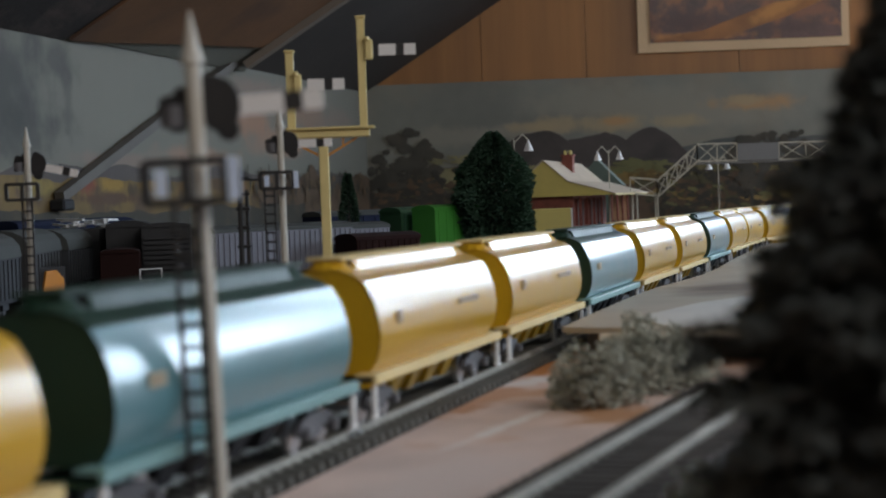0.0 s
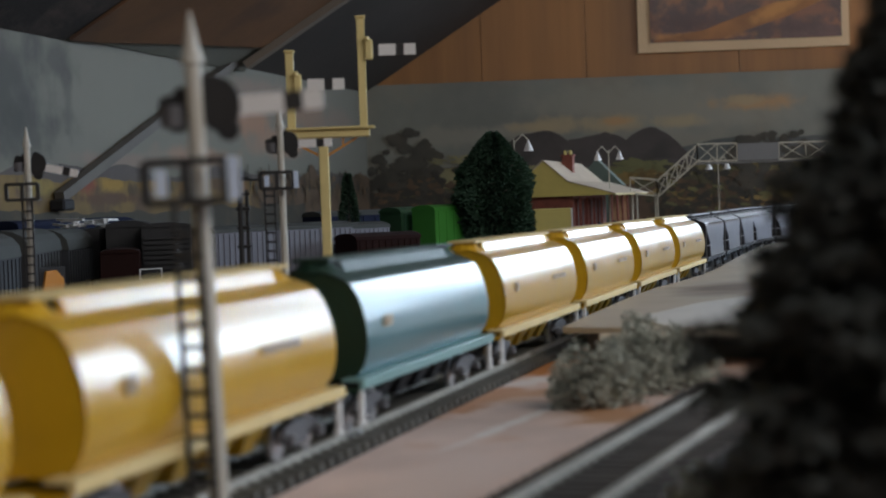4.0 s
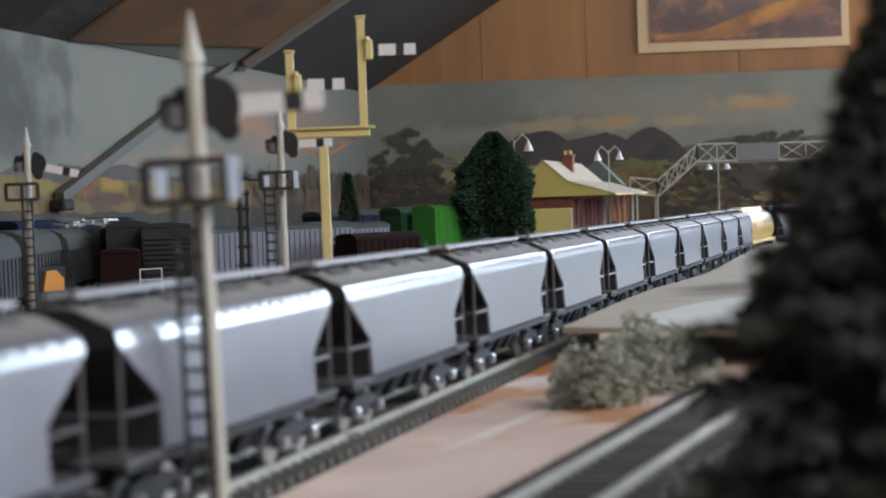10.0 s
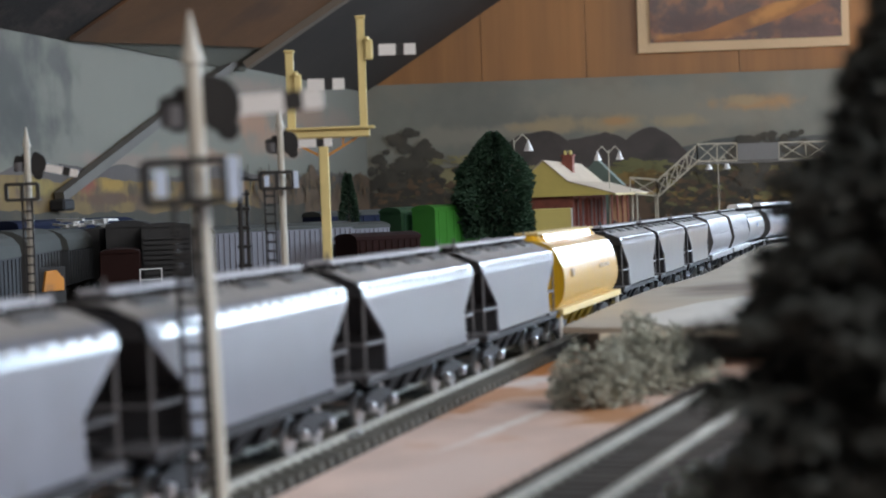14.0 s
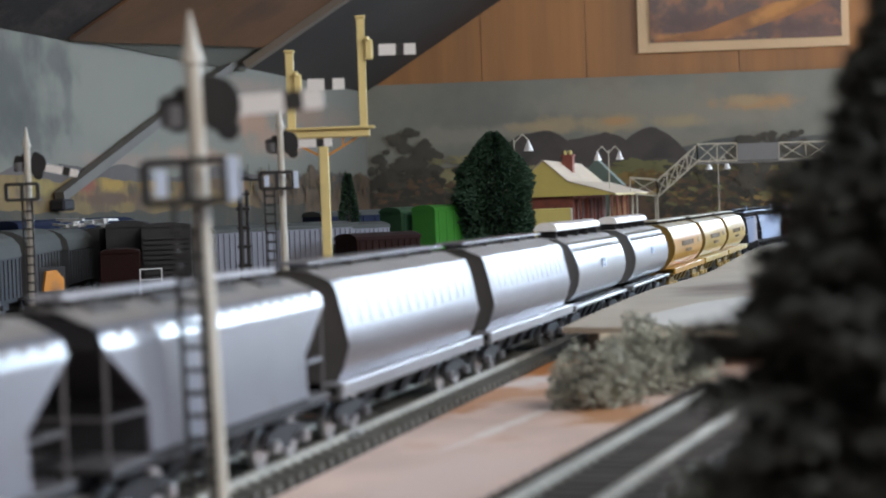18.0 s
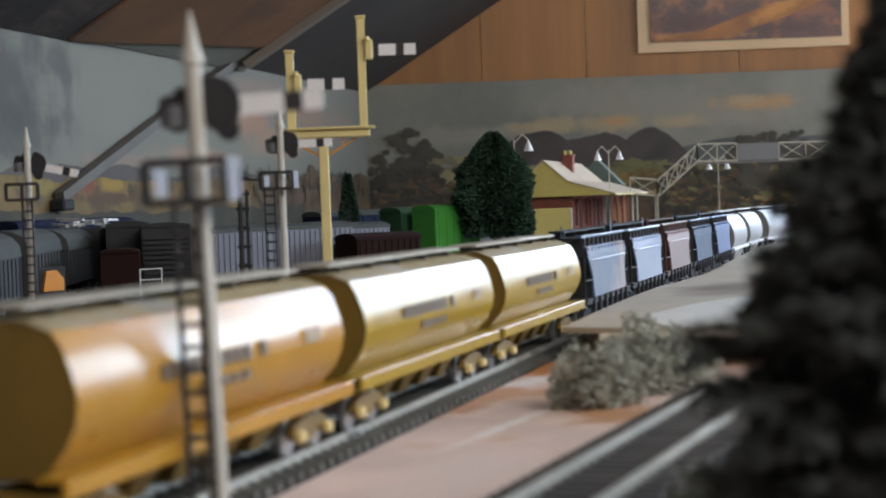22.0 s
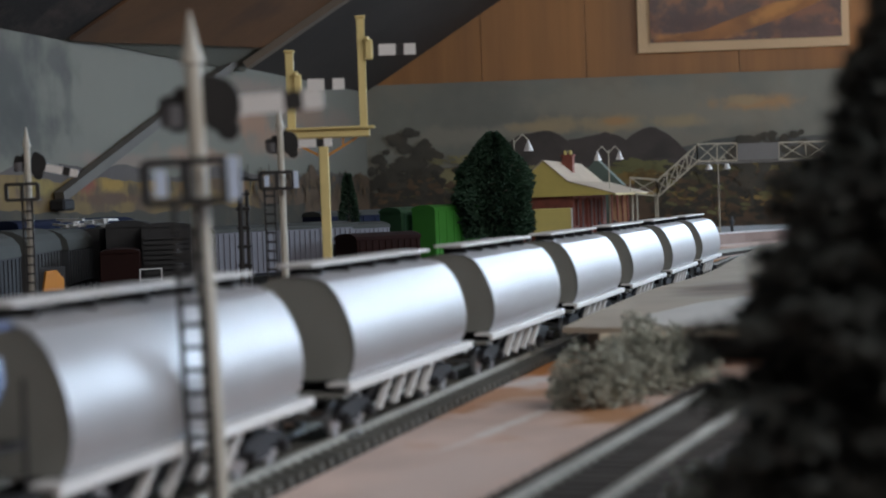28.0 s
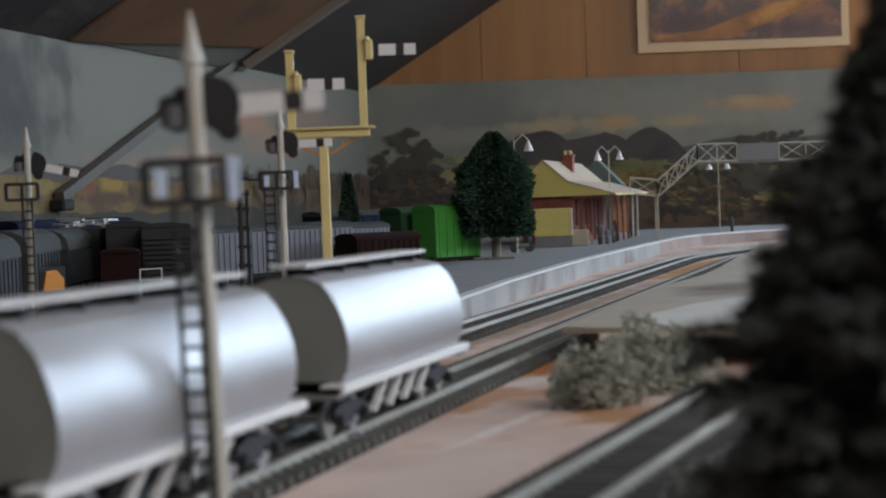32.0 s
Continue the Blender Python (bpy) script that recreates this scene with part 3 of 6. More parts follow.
part("painted_scrub", ridge(B(), 0.0, 0.60, 0.0, 0.112, 0.03, 16, 0.0026, 9.2), P_SCRUB, side_mural)
for at, size, col in (((1.160, 0.100), (0.022, 0.012), (0.26, 0.055, 0.035)), ((1.090, 0.101), (0.040, 0.009), (0.40, 0.24, 0.035)), ((0.985, 0.104), (0.030, 0.012), (0.42, 0.24, 0.035)), ((1.040, 0.094), (0.014, 0.010), (0.05, 0.036, 0.022)), ((0.930, 0.098), (0.018, 0.012), (0.07, 0.05, 0.025)), ((0.86, 0.102), (0.035, 0.011), (0.38, 0.20, 0.04)),
                      ((0.76, 0.100), (0.030, 0.012), (0.10, 0.055, 0.03)), ((1.28, 0.098), (0.045, 0.010), (0.30, 0.22, 0.05)), ((1.22, 0.088), (0.030, 0.008), (0.06, 0.045, 0.02)), ((1.10, 0.084), (0.10, 0.006), (0.11, 0.055, 0.03)), ((0.68, 0.095), (0.035, 0.012), (0.20, 0.10, 0.04))):
    blot(P_GOLD, at, size, tuple(0.8 * c for c in col), 0, 70, 0.9, 0.85)
part("painted_pines", dabs(B(), 0.10, 0.66, 0.092, 0.122, 60, 0.0032, 0.0095, 0.0046, 54, 1), P_BUSH_DARK, side_mural)
part("painted_brush_dabs", dabs(B(), 0.05, 0.62, 0.070, 0.118, 110, 0.008, 0.0045, 0.0046, 55, 1), P_BUSH_WARM, side_mural)
part("painted_scrub", ridge(B(), 0.4, 1.9, 0.0, 0.070, 0.008, 18, 0.0060, 3.6), P_BUSH_DARK, side_mural)

# boards on the slope, the batten at their edge and the brace on the wall below
bm = B()
polygon(bm, [on_slope(-0.001, -0.640, 0.004), on_slope(0.0350, -0.675, 0.004), on_slope(0.0620, -0.705, 0.004), on_slope(0.0400, -0.930, 0.004), on_slope(0.0100, -1.13, 0.004), on_slope(-0.001, -1.14, 0.004)], 0.003, SLOPE_N)
board("sky_extension", "pale sky board lapping onto the sloping ceiling", bm, SKYBOARD)
bm = B()
polygon(bm, [on_slope(0.0550, -0.712, 0.008), on_slope(0.60, -0.700, 0.008), on_slope(0.60, -1.195, 0.008), on_slope(0.0, -1.195, 0.008), on_slope(0.006, -1.125, 0.008), on_slope(0.0310, -0.9346, 0.008)], 0.004, SLOPE_N)
board("ceiling_panel", "brown hardboard panel fixed to the sloping ceiling", bm, BROWNBOARD)
bm = B()
polygon(bm, [on_slope(-0.004, -1.20, 0.005), on_slope(0.60, -1.20, 0.005), on_slope(0.60, -1.60, 0.005), on_slope(-0.004, -1.60, 0.005)], 0.004, SLOPE_N)
board("ceiling_panel_old", "stained grey sarking panel on the sloping ceiling", bm, mat("stained_sarking", (0.048, 0.034, 0.028), 0.8, var=0.8, scale=70, fine=260, bump=0.8, spot=(0.020, 0.015, 0.013), spot_scale=16, spot_at=0.46, stretch=(1, 0.25, 1)))
bm = B()
bar(bm, on_slope(0.018, -0.690, 0.014), on_slope(0.62, -0.690, 0.014), 0.034, 0.010)
board("trim", "tan timber batten at the edge of the ceiling panel", bm, mat("tan_batten", (0.19, 0.150, 0.115), 0.6, var=0.15, scale=12), "structure")
bar_a = SIDE @ Vector((0.668, 0.010, 0.278))
bar_b = SIDE @ Vector((1.245, 0.010, 0.0864))
brace = thing("brace", "grey painted diagonal timber brace on the backdrop", "timber brace")
part("timber", bar(B(), bar_a, bar_b, 0.011, 0.011), BRACE, brace)
part("foot_block", box(B(), -0.006, 0.020, -0.002, 0.016, 0.010, 0.022, SIDE @ Matrix.Translation((1.235, 0.004, 0.062)), 0.002), DARK, brace)

# picture on the gable
picture = thing("picture", "old sepia railway photograph in a cream mount", "picture")
part("mount", box(B(), 0.3556, 0.727, WALL_Y - 0.016, WALL_Y - 0.009, 0.3165, 0.60), MAT_CREAM, picture)
PHOTO_DARK, PHOTO_WARM = (0.075, 0.030, 0.026), (0.50, 0.20, 0.045)
for at, size, col, k in (((0.44, 0.372), (0.075, 0.024), PHOTO_DARK, 0.95), ((0.61, 0.352), (0.060, 0.010), PHOTO_DARK, 0.9), ((0.58, 0.42), (0.10, 0.022), (0.22, 0.075, 0.030), 0.8), ((0.46, 0.342), (0.085, 0.007), PHOTO_WARM, 0.9), ((0.66, 0.385), (0.035, 0.020), (0.26, 0.09, 0.035), 0.8), ((0.55, 0.50), (0.16, 0.06), PHOTO_DARK, 0.8)):
    blot(PHOTO, at, size, col, 0, 70, 0.9, k)
blot(PHOTO_PATH, (0.60, 0.385), (0.05, 0.010), (0.60, 0.27, 0.07), -22, 60, 0.8, 0.8)
part("photograph", box(B(), 0.377, 0.713, WALL_Y - 0.0185, WALL_Y - 0.0163, 0.3335, 0.58), PHOTO, picture)
bm = B()
polygon(bm, [(0.379, WALL_Y - 0.0192, 0.336), (0.50, WALL_Y - 0.0192, 0.336), (0.62, WALL_Y - 0.0192, 0.372), (0.70, WALL_Y - 0.0192, 0.405), (0.60, WALL_Y - 0.0192, 0.398), (0.47, WALL_Y - 0.0192, 0.352)], 0.0005, (0, 1, 0))
part("road_in_photograph", bm, PHOTO_PATH, picture)
# ---- baseboard, tracks, platforms ----
BASE = -0.0045
ground = board("ground", "scenic baseboard with pinkish ballast sand and ochre patches", box(B(), -1.5, 2.58, -2.48, 2.98, -0.06, BASE), EARTH)


def frange(a, b, d):
    n = max(2, int(abs(b - a) / d) + 1)
    return [a + (b - a) * i / (n - 1) for i in range(n)]


sleeper_mesh = bpy.data.meshes.new("sleeper")
bm = box(B(), -0.0016, 0.0016, -0.0178, 0.0178, -0.0044, -0.0018, bevel=0.0002)
bm.to_mesh(sleeper_mesh)
bm.free()
sleeper_mesh.materials.append(SLEEPER)
dark_sleeper_mesh = sleeper_mesh.copy()
dark_sleeper_mesh.materials[0] = SLEEPER_DARK


def railway(name, label, near, far, rest, off=0.0, z=0.0, mesh=None):
    """Ballast bed, two rails, sleepers one by one from near to far; rest: spans of s where they are joined."""
    tr = thing(name, label, "railway track", kind="structure")
    spans = [(near, far)] + rest
    lo, hi = min(a for a, b in spans), max(b for a, b in spans)
    ss = frange(lo, hi, 0.04)
    part("ballast", sweep(B(), ss, (-0.018, 0.018), BASE - 0.001, -0.0043 + z, off), BALLAST, tr)
    for side in (-1, 1):
        bm = B()
        sweep(bm, ss, (side * 0.00885 - 0.00065, side * 0.00885 + 0.00065), -0.0007 + z, z, off)
        sweep(bm, ss, (side * 0.00885 - 0.0003, side * 0.00885 + 0.0003), -0.0020 + z, -0.0007 + z, off)
        sweep(bm, ss, (side * 0.00885 - 0.0012, side * 0.00885 + 0.0012), -0.0024 + z, -0.0019 + z, off)
        part("rail", bm, RAIL, tr)
    s = near
    while s < far:
        ob = new("sleeper", mesh or sleeper_mesh)
        ob.parent = tr
        ob.matrix_basis = on_line(s, off, z)
        s += 0.0076
    if rest:
        bm = B()
        for a, b in rest:
            for s in frange(a, b, 0.0085):
                box(bm, -0.0016, 0.0016, -0.0155, 0.0155, -0.0036 + z, -0.0022 + z, on_line(s, off))
        tagged(part("sleepers", bm, SLEEPER_DARK if mesh else SLEEPER, tr), kind="stuff")
    return tr


main_line = railway("track_main", "main line track with dark sleepers and dull steel rails", -0.10, 1.55, [(-1.20, -0.11), (1.56, LOOP - 1.21)])
for s in (0.095, 0.72, 1.30):
    for side in (-1, 1):
        part("rail_joiner", box(B(), -0.0065, 0.0065, side * 0.00885 - 0.0011, side * 0.00885 + 0.0011, -0.0022, -0.0008, on_line(s, 0.0)), STEEL, main_line, "bright metal rail joiner")
railway("track_platform", "platform track with dark sleepers beside the main line", 0.30, 1.75, [(-1.10, 0.29), (1.76, 3.2)], off=-0.0625, mesh=dark_sleeper_mesh)


def straight_track(name, label, a, b):
    """A short straight siding between two points."""
    a, b = Vector(a), Vector(b)
    tr = thing(name, label, "railway track", kind="structure")
    L = (b - a).length
    d = (b - a).normalized()
    m = Matrix.Translation(a) @ Matrix(((d.x, -d.y, 0, 0), (d.y, d.x, 0, 0), (0, 0, 1, 0), (0, 0, 0, 1)))
    tr.matrix_basis = m
    part("ballast", box(B(), 0, L, -0.019, 0.019, BASE - a.z - 0.001, -0.0038), BALLAST, tr)
    for side in (-1, 1):
        bm = B()
        y = side * 0.0092
        box(bm, 0, L, y - 0.0008, y + 0.0008, -0.0009, 0)
        box(bm, 0, L, y - 0.0003, y + 0.0003, -0.0022, -0.0009)
        box(bm, 0, L, y - 0.0013, y + 0.0013, -0.0026, -0.0021)
        part("rail", bm, RAIL, tr)
    x = 0.004
    while x < L:
        ob = new("sleeper", dark_sleeper_mesh)
        ob.parent = tr
        ob.location = (x, 0, 0)
        x += 0.0076
    return tr


straight_track("track_siding", "short siding track with dull rails ending by the tree", (-0.0195, 0.235, 0.004), (0.1010, 0.556, 0.004))

# platform beside the far track: asphalt top, white edge, whitewashed face
PLAT = 0.0105
platform_1 = thing("platform", "long station platform with asphalt top and whitewashed face", "platform", kind="structure")


dvec = Vector((math.sin(HEAD), math.cos(HEAD), 0))
rvec = Vector((math.cos(HEAD), -math.sin(HEAD), 0))
edge = [Vector((x, y, 0)) for x, y in ((-0.002, 0.905), (0.011, 0.976), (0.044, 1.150), (0.101, 1.408), (0.182, 1.732), (0.255, 2.004), (0.297, 2.15), (0.345, 2.265), (0.42, 2.36), (0.52, 2.43), (0.75, 2.52))]
back = [edge[0] - rvec * 0.10 + dvec * 0.02, Vector((-0.02, 2.2, 0)), Vector((0.0, 2.80, 0)), Vector((0.75, 2.80, 0))]
top = [p + Vector((0, 0, PLAT)) for p in edge] + [p + Vector((0, 0, PLAT)) for p in reversed(back)]
part("deck", polygon(B(), top, PLAT - BASE - 0.0002, (0, 0, -1)), ASPHALT, platform_1)
bm = B()
for a, b in zip(edge[:5], edge[1:6]):
    n = (b - a).normalized().cross(Vector((0, 0, 1)))
    polygon(bm, [a + n * 0.0012 + Vector((0, 0, BASE)), b + n * 0.0012 + Vector((0, 0, BASE)), b + n * 0.0012 + Vector((0, 0, PLAT - 0.0012)), a + n * 0.0012 + Vector((0, 0, PLAT - 0.0012))], 0.001, -n)
part("face", bm, WHITEWASH, platform_1, "whitewashed, stained platform face")
bm = B()
for a, b in zip(edge[5:-1], edge[6:]):
    n = (b - a).normalized().cross(Vector((0, 0, 1)))
    polygon(bm, [a + n * 0.0012 + Vector((0, 0, BASE)), b + n * 0.0012 + Vector((0, 0, BASE)), b + n * 0.0012 + Vector((0, 0, PLAT - 0.0012)), a + n * 0.0012 + Vector((0, 0, PLAT - 0.0012))], 0.001, -n)
part("face", bm, REDWALL, platform_1, "brown platform face")
bm = B()
for a, b in zip(edge[:-1], edge[1:]):
    n = (b - a).normalized().cross(Vector((0, 0, 1)))
    polygon(bm, [a + n * 0.002 + Vector((0, 0, PLAT - 0.001)), b + n * 0.002 + Vector((0, 0, PLAT - 0.001)), b - n * 0.005 + Vector((0, 0, PLAT - 0.001)), a - n * 0.005 + Vector((0, 0, PLAT - 0.001))], 0.0018, (0, 0, 1))
part("edge_stones", bm, WHITE, platform_1, "white painted platform edge")

# second platform: bare card deck on battens in front of the main line
platform_2 = thing("card_platform", "unpainted card platform deck raised on dark battens", "platform", kind="structure")
near_edge = [Vector((START.x, START.y, 0)) + dvec * s + rvec * o for s, o in ((0.33, 0.0244), (0.40, 0.0225), (0.53, 0.0205), (0.62, 0.0215), (0.68, 0.0265), (0.77, 0.0318), (0.865, 0.0315), (1.05, 0.0262), (1.315, 0.0225), (1.45, 0.03))]
outer = [Vector((0.48, 1.74, 0)), Vector((0.42, 0.66, 0)), Vector((0.12, 0.664, 0))]
part("deck", polygon(B(), [p + Vector((0, 0, PLAT)) for p in near_edge + outer], 0.0024, (0, 0, -1)), CARD, platform_2)
bm = B()
for a, b in ((near_edge[0] + Vector((0.012, 0.012, 0)), Vector((0.40, 0.672, 0))), (near_edge[0] + Vector((0.012, 0.014, 0)), near_edge[9] + Vector((0.012, 0, 0)))):
    d = (b - a).normalized()
    n = d.cross(Vector((0, 0, 1)))
    polygon(bm, [a + Vector((0, 0, BASE)), b + Vector((0, 0, BASE)), b + n * 0.006 + Vector((0, 0, BASE)), a + n * 0.006 + Vector((0, 0, BASE))], PLAT - 0.0026 - BASE, (0, 0, 1))
part("batten", bm, BRACE, platform_2)
strip = [(0.0830, 0.742), (0.1255, 0.832), (0.1775, 0.892), (0.1990, 0.905), (0.1990, 0.690), (0.0900, 0.684)]
part("card_sheet", polygon(B(), [(x, y, PLAT + 0.0002) for x, y in strip], 0.0006, (0, 0, 1)), mat("white_card_sheet", (0.62, 0.60, 0.56), 0.7, var=0.12, scale=20, fine=300), platform_2, "whiter sheet of card laid on the deck")
part("lip", polygon(B(), [(0.060, 0.6625, PLAT - 0.0022), (0.42, 0.6565, PLAT - 0.0022), (0.42, 0.6595, PLAT - 0.0022), (0.060, 0.6655, PLAT - 0.0022)], 0.0027, (0, 0, 1)), CARD_EDGE, platform_2, "pale cut edge of the card")
# ---- trees and bush ----
def needles(bm, base, height, radius, count, seed, blade, shape, rag=0.30):
    """A crown of many small blades, thrown round the axis; shape(f) gives the radius at the height f."""
    rng = random.Random(seed)
    for _ in range(count):
        f = rng.random()
        a = rng.random() * 2 * math.pi
        lump = 0.80 + rag * noise.noise(Vector((math.cos(a) * 2.2, math.sin(a) * 2.2, f * (5 if rag < 0.4 else 11) + seed)))
        r = radius * shape(f) * (0.55 + 0.45 * math.sqrt(rng.random())) * lump
        p = Vector((base[0] + r * math.cos(a), base[1] + r * math.sin(a), base[2] + height * f))
        d = Vector((math.cos(a) * 0.9 + rng.uniform(-0.5, 0.5), math.sin(a) * 0.9 + rng.uniform(-0.5, 0.5), rng.uniform(-0.5, 0.55))).normalized() * blade * rng.uniform(0.6, 1.4)
        s = d.cross(Vector((rng.uniform(-1, 1), rng.uniform(-1, 1), rng.uniform(-1, 1)))).normalized() * blade * 0.33
        q = [bm.verts.new(v) for v in (p - s, p + s, p + d + s * 0.4, p + d - s * 0.4)]
        bm.faces.new(q)
    return bm


def conifer(label, at, height, radius, trunk, count, material, seed, blade, shape, rag=0.30):
    t = thing("conifer_tree", label, "tree", at=pose(*at))
    bm = B()
    rod(bm, (0, 0, 0), (0, 0, height * 0.8), radius * 0.10, 8, radius * 0.03)
    part("trunk", bm, BARK, t)
    rng = random.Random(seed)
    for i in range(26):
        f = rng.random()
        a = rng.random() * 6.28
        r = radius * shape(f) * 0.75
        z = trunk + (height - trunk) * f
        part("branch", rod(B(), (0, 0, z), (r * math.cos(a), r * math.sin(a), z + radius * 0.1), radius * 0.025, 4, radius * 0.01), BARK, t)
    part("crown", needles(B(), (0, 0, trunk), height - trunk, radius, count, seed, blade, shape, rag), material, t)
    return t


round_crown = lambda f: 1 - ((f - 0.25) / 0.77) ** 2.1 if f > 0.25 else 0.85 + 0.15 * f / 0.25
spire = lambda f: (1 - f) ** 0.85 * 0.95 + 0.06
tree = conifer("dark green bushy conifer on a flat base on the platform", (0.0505, 1.60, PLAT + 0.0018), 0.1165, 0.0455, 0.020, 28000, FOIL, 3, 0.0038, round_crown)
part("base_plate", box(B(), -0.022, 0.016, -0.012, 0.012, -0.0018, 0.0004, bevel=0.0006), BARK, tree)


NEAR_SHAPE = ((0.0, 0.037), (0.020, 0.0382), (0.0345, 0.0376), (0.0435, 0.0376), (0.0505, 0.0380), (0.0545, 0.0350), (0.0600, 0.0298), (0.0720, 0.0272), (0.0755, 0.0200), (0.0845, 0.0165), (0.0930, 0.0122), (0.130, 0.002))


def near_reach(z):
    """The spread of the large conifer's boughs at the height z."""
    for (z0, r0), (z1, r1) in zip(NEAR_SHAPE[:-1], NEAR_SHAPE[1:]):
        if z <= z1:
            return r0 + (r1 - r0) * (z - z0) / (z1 - z0)
    return 0.002


def boughs(bm, wood, z0, z1, seed):
    """Whorls of drooping boughs, each feathered with short needle tufts."""
    rng = random.Random(seed)
    z = z0
    while z < z1:
        for i in range(15):
            a = rng.random() * 2 * math.pi
            zr = z + rng.uniform(-0.002, 0.002)
            r = near_reach(zr) * rng.choice((0.82, 0.92, 0.97, 1.0, 1.08))
            out = Vector((math.cos(a), math.sin(a), 0))
            side = Vector((-math.sin(a), math.cos(a), 0))
            droop = rng.uniform(0.05, 0.28)
            rod(wood, Vector((0, 0, zr + r * droop * 0.5)), out * r * 0.9 + Vector((0, 0, zr - r * droop * 0.5)), 0.0006, 3, 0.0002)
            for k in range(105):
                f = 1 - 0.85 * rng.random() ** 1.4
                w = (0.10 + 0.16 * (1 - f)) * r
                p = out * r * f + side * rng.uniform(-w, w) + Vector((0, 0, zr + r * droop * (0.5 - f) + rng.uniform(-0.0011, 0.0011)))
                d = (out * rng.uniform(0.2, 1.0) + side * rng.uniform(-0.8, 0.8) + Vector((0, 0, rng.uniform(-0.5, 0.4)))).normalized() * rng.uniform(0.0018, 0.0040)
                s = d.cross(Vector((rng.uniform(-1, 1), rng.uniform(-1, 1), rng.uniform(-1, 1)))).normalized() * 0.0007
                bm.faces.new([bm.verts.new(v) for v in (p - s, p + s, p + d + s * 0.3, p + d - s * 0.3)])
        z += 0.0040
    return bm


near_tree = thing("conifer_tree", "large dark feathery conifer close to the siding", "tree", at=pose(0.0795, 0.2625, BASE))
part("trunk", rod(B(), (0, 0, 0), (0, 0, 0.125), 0.0034, 10, 0.0006), BARK, near_tree)
wood = B()
part("crown", boughs(B(), wood, 0.006, 0.128, 11), FOIL_DARK, near_tree, "dark needle foliage in ragged tiers")
part("branchwork", wood, BARK, near_tree)
part("inner_foliage", needles(B(), (0, 0, 0.004), 0.118, 0.040, 32000, 17, 0.0034, lambda f: near_reach(0.004 + 0.118 * f) / 0.0425), FOIL_DARK, near_tree)
conifer("small dark conifer behind the yard", (-0.0885, 1.62, 0.0), 0.096, 0.0175, 0.02, 5000, FOIL, 8, 0.0026, spire)


def lichen(label, at, size, count, seed):
    t = thing("bush", label, "bush", at=pose(*at))
    rng = random.Random(seed)
    bm = B()
    for i in range(34):
        a, e = rng.random() * 6.28, rng.uniform(0.05, 1.3)
        v = Vector((math.cos(a) * math.cos(e) * size[0], math.sin(a) * math.cos(e) * size[1], math.sin(e) * size[2])) * 0.75
        rod(bm, (0, 0, 0.001), v, 0.0006, 4, 0.0003)
    part("twig_skeleton", bm, BARK, t)
    # feathery sprays: short blades round many small tuft centres
    for c in range(3):
        bm = B()
        for i in range(26):
            a, e = rng.random() * 6.28, math.asin(rng.random())
            lump = 0.78 + 0.34 * noise.noise(Vector((math.cos(a) * 1.9, math.sin(a) * 1.9, e * 2 + seed)))
            r = (0.5 + 0.42 * rng.random()) * lump
            p = Vector((math.cos(a) * math.cos(e) * size[0] * r, math.sin(a) * math.cos(e) * size[1] * r, 0.002 + math.sin(e) * size[2] * r))
            for j in range(count):
                d = Vector((rng.gauss(0, 1), rng.gauss(0, 1), rng.gauss(0.25, 1))).normalized() * rng.uniform(0.0015, 0.0048)
                q = p + d
                if q.z < 0.0003:
                    continue
                w = d.cross(Vector((rng.uniform(-1, 1), rng.uniform(-1, 1), rng.uniform(-1, 1)))).normalized() * 0.0005
                h = d.normalized() * 0.0012
                bm.faces.new([bm.verts.new(v) for v in (q - w, q + w, q + w * 0.6 + h, q - w * 0.6 + h)])
        part("leaf_clump", bm, BUSH, t)
    return t


lichen("grey-green lichen bush on the sandy ground", (0.0490, 0.556, BASE), (0.0190, 0.015, 0.0235), 90, 5)
lichen("grey-green lichen bush on the sandy ground", (0.0700, 0.592, BASE), (0.0310, 0.018, 0.0285), 130, 9)
lichen("low grey-green lichen tuft beside the siding", (0.0500, 0.318, BASE), (0.0120, 0.012, 0.0175), 60, 14)
lichen("low grey-green lichen tuft beside the siding", (0.0690, 0.335, BASE), (0.0130, 0.012, 0.0150), 60, 23)
lichen("low grey-green lichen tuft beside the siding", (0.0940, 0.375, BASE), (0.0160, 0.014, 0.0200), 60, 31)


# ---- signals ----
def arm(parent, root, length, height, angle=0.0, thick=0.001, split=(0.54, 0.76)):
    """A semaphore arm: white blade, black band, spectacle plate."""
    m = Matrix.Translation(root) @ Matrix.Rotation(radians(angle), 4, "Y")
    a = part("arm", box(B(), 0, length * split[0], -thick / 2, thick / 2, -height / 2, height / 2, m), WHITE, parent, "white semaphore arm")
    part("arm_band", box(B(), length * split[0], length * split[1], -thick / 2, thick / 2, -height / 2, height / 2, m), BLACK, parent, "black band")
    part("arm_tip", box(B(), length * split[1], length, -thick / 2, thick / 2, -height / 2, height / 2, m), WHITE, parent, "white arm tip")
    return a


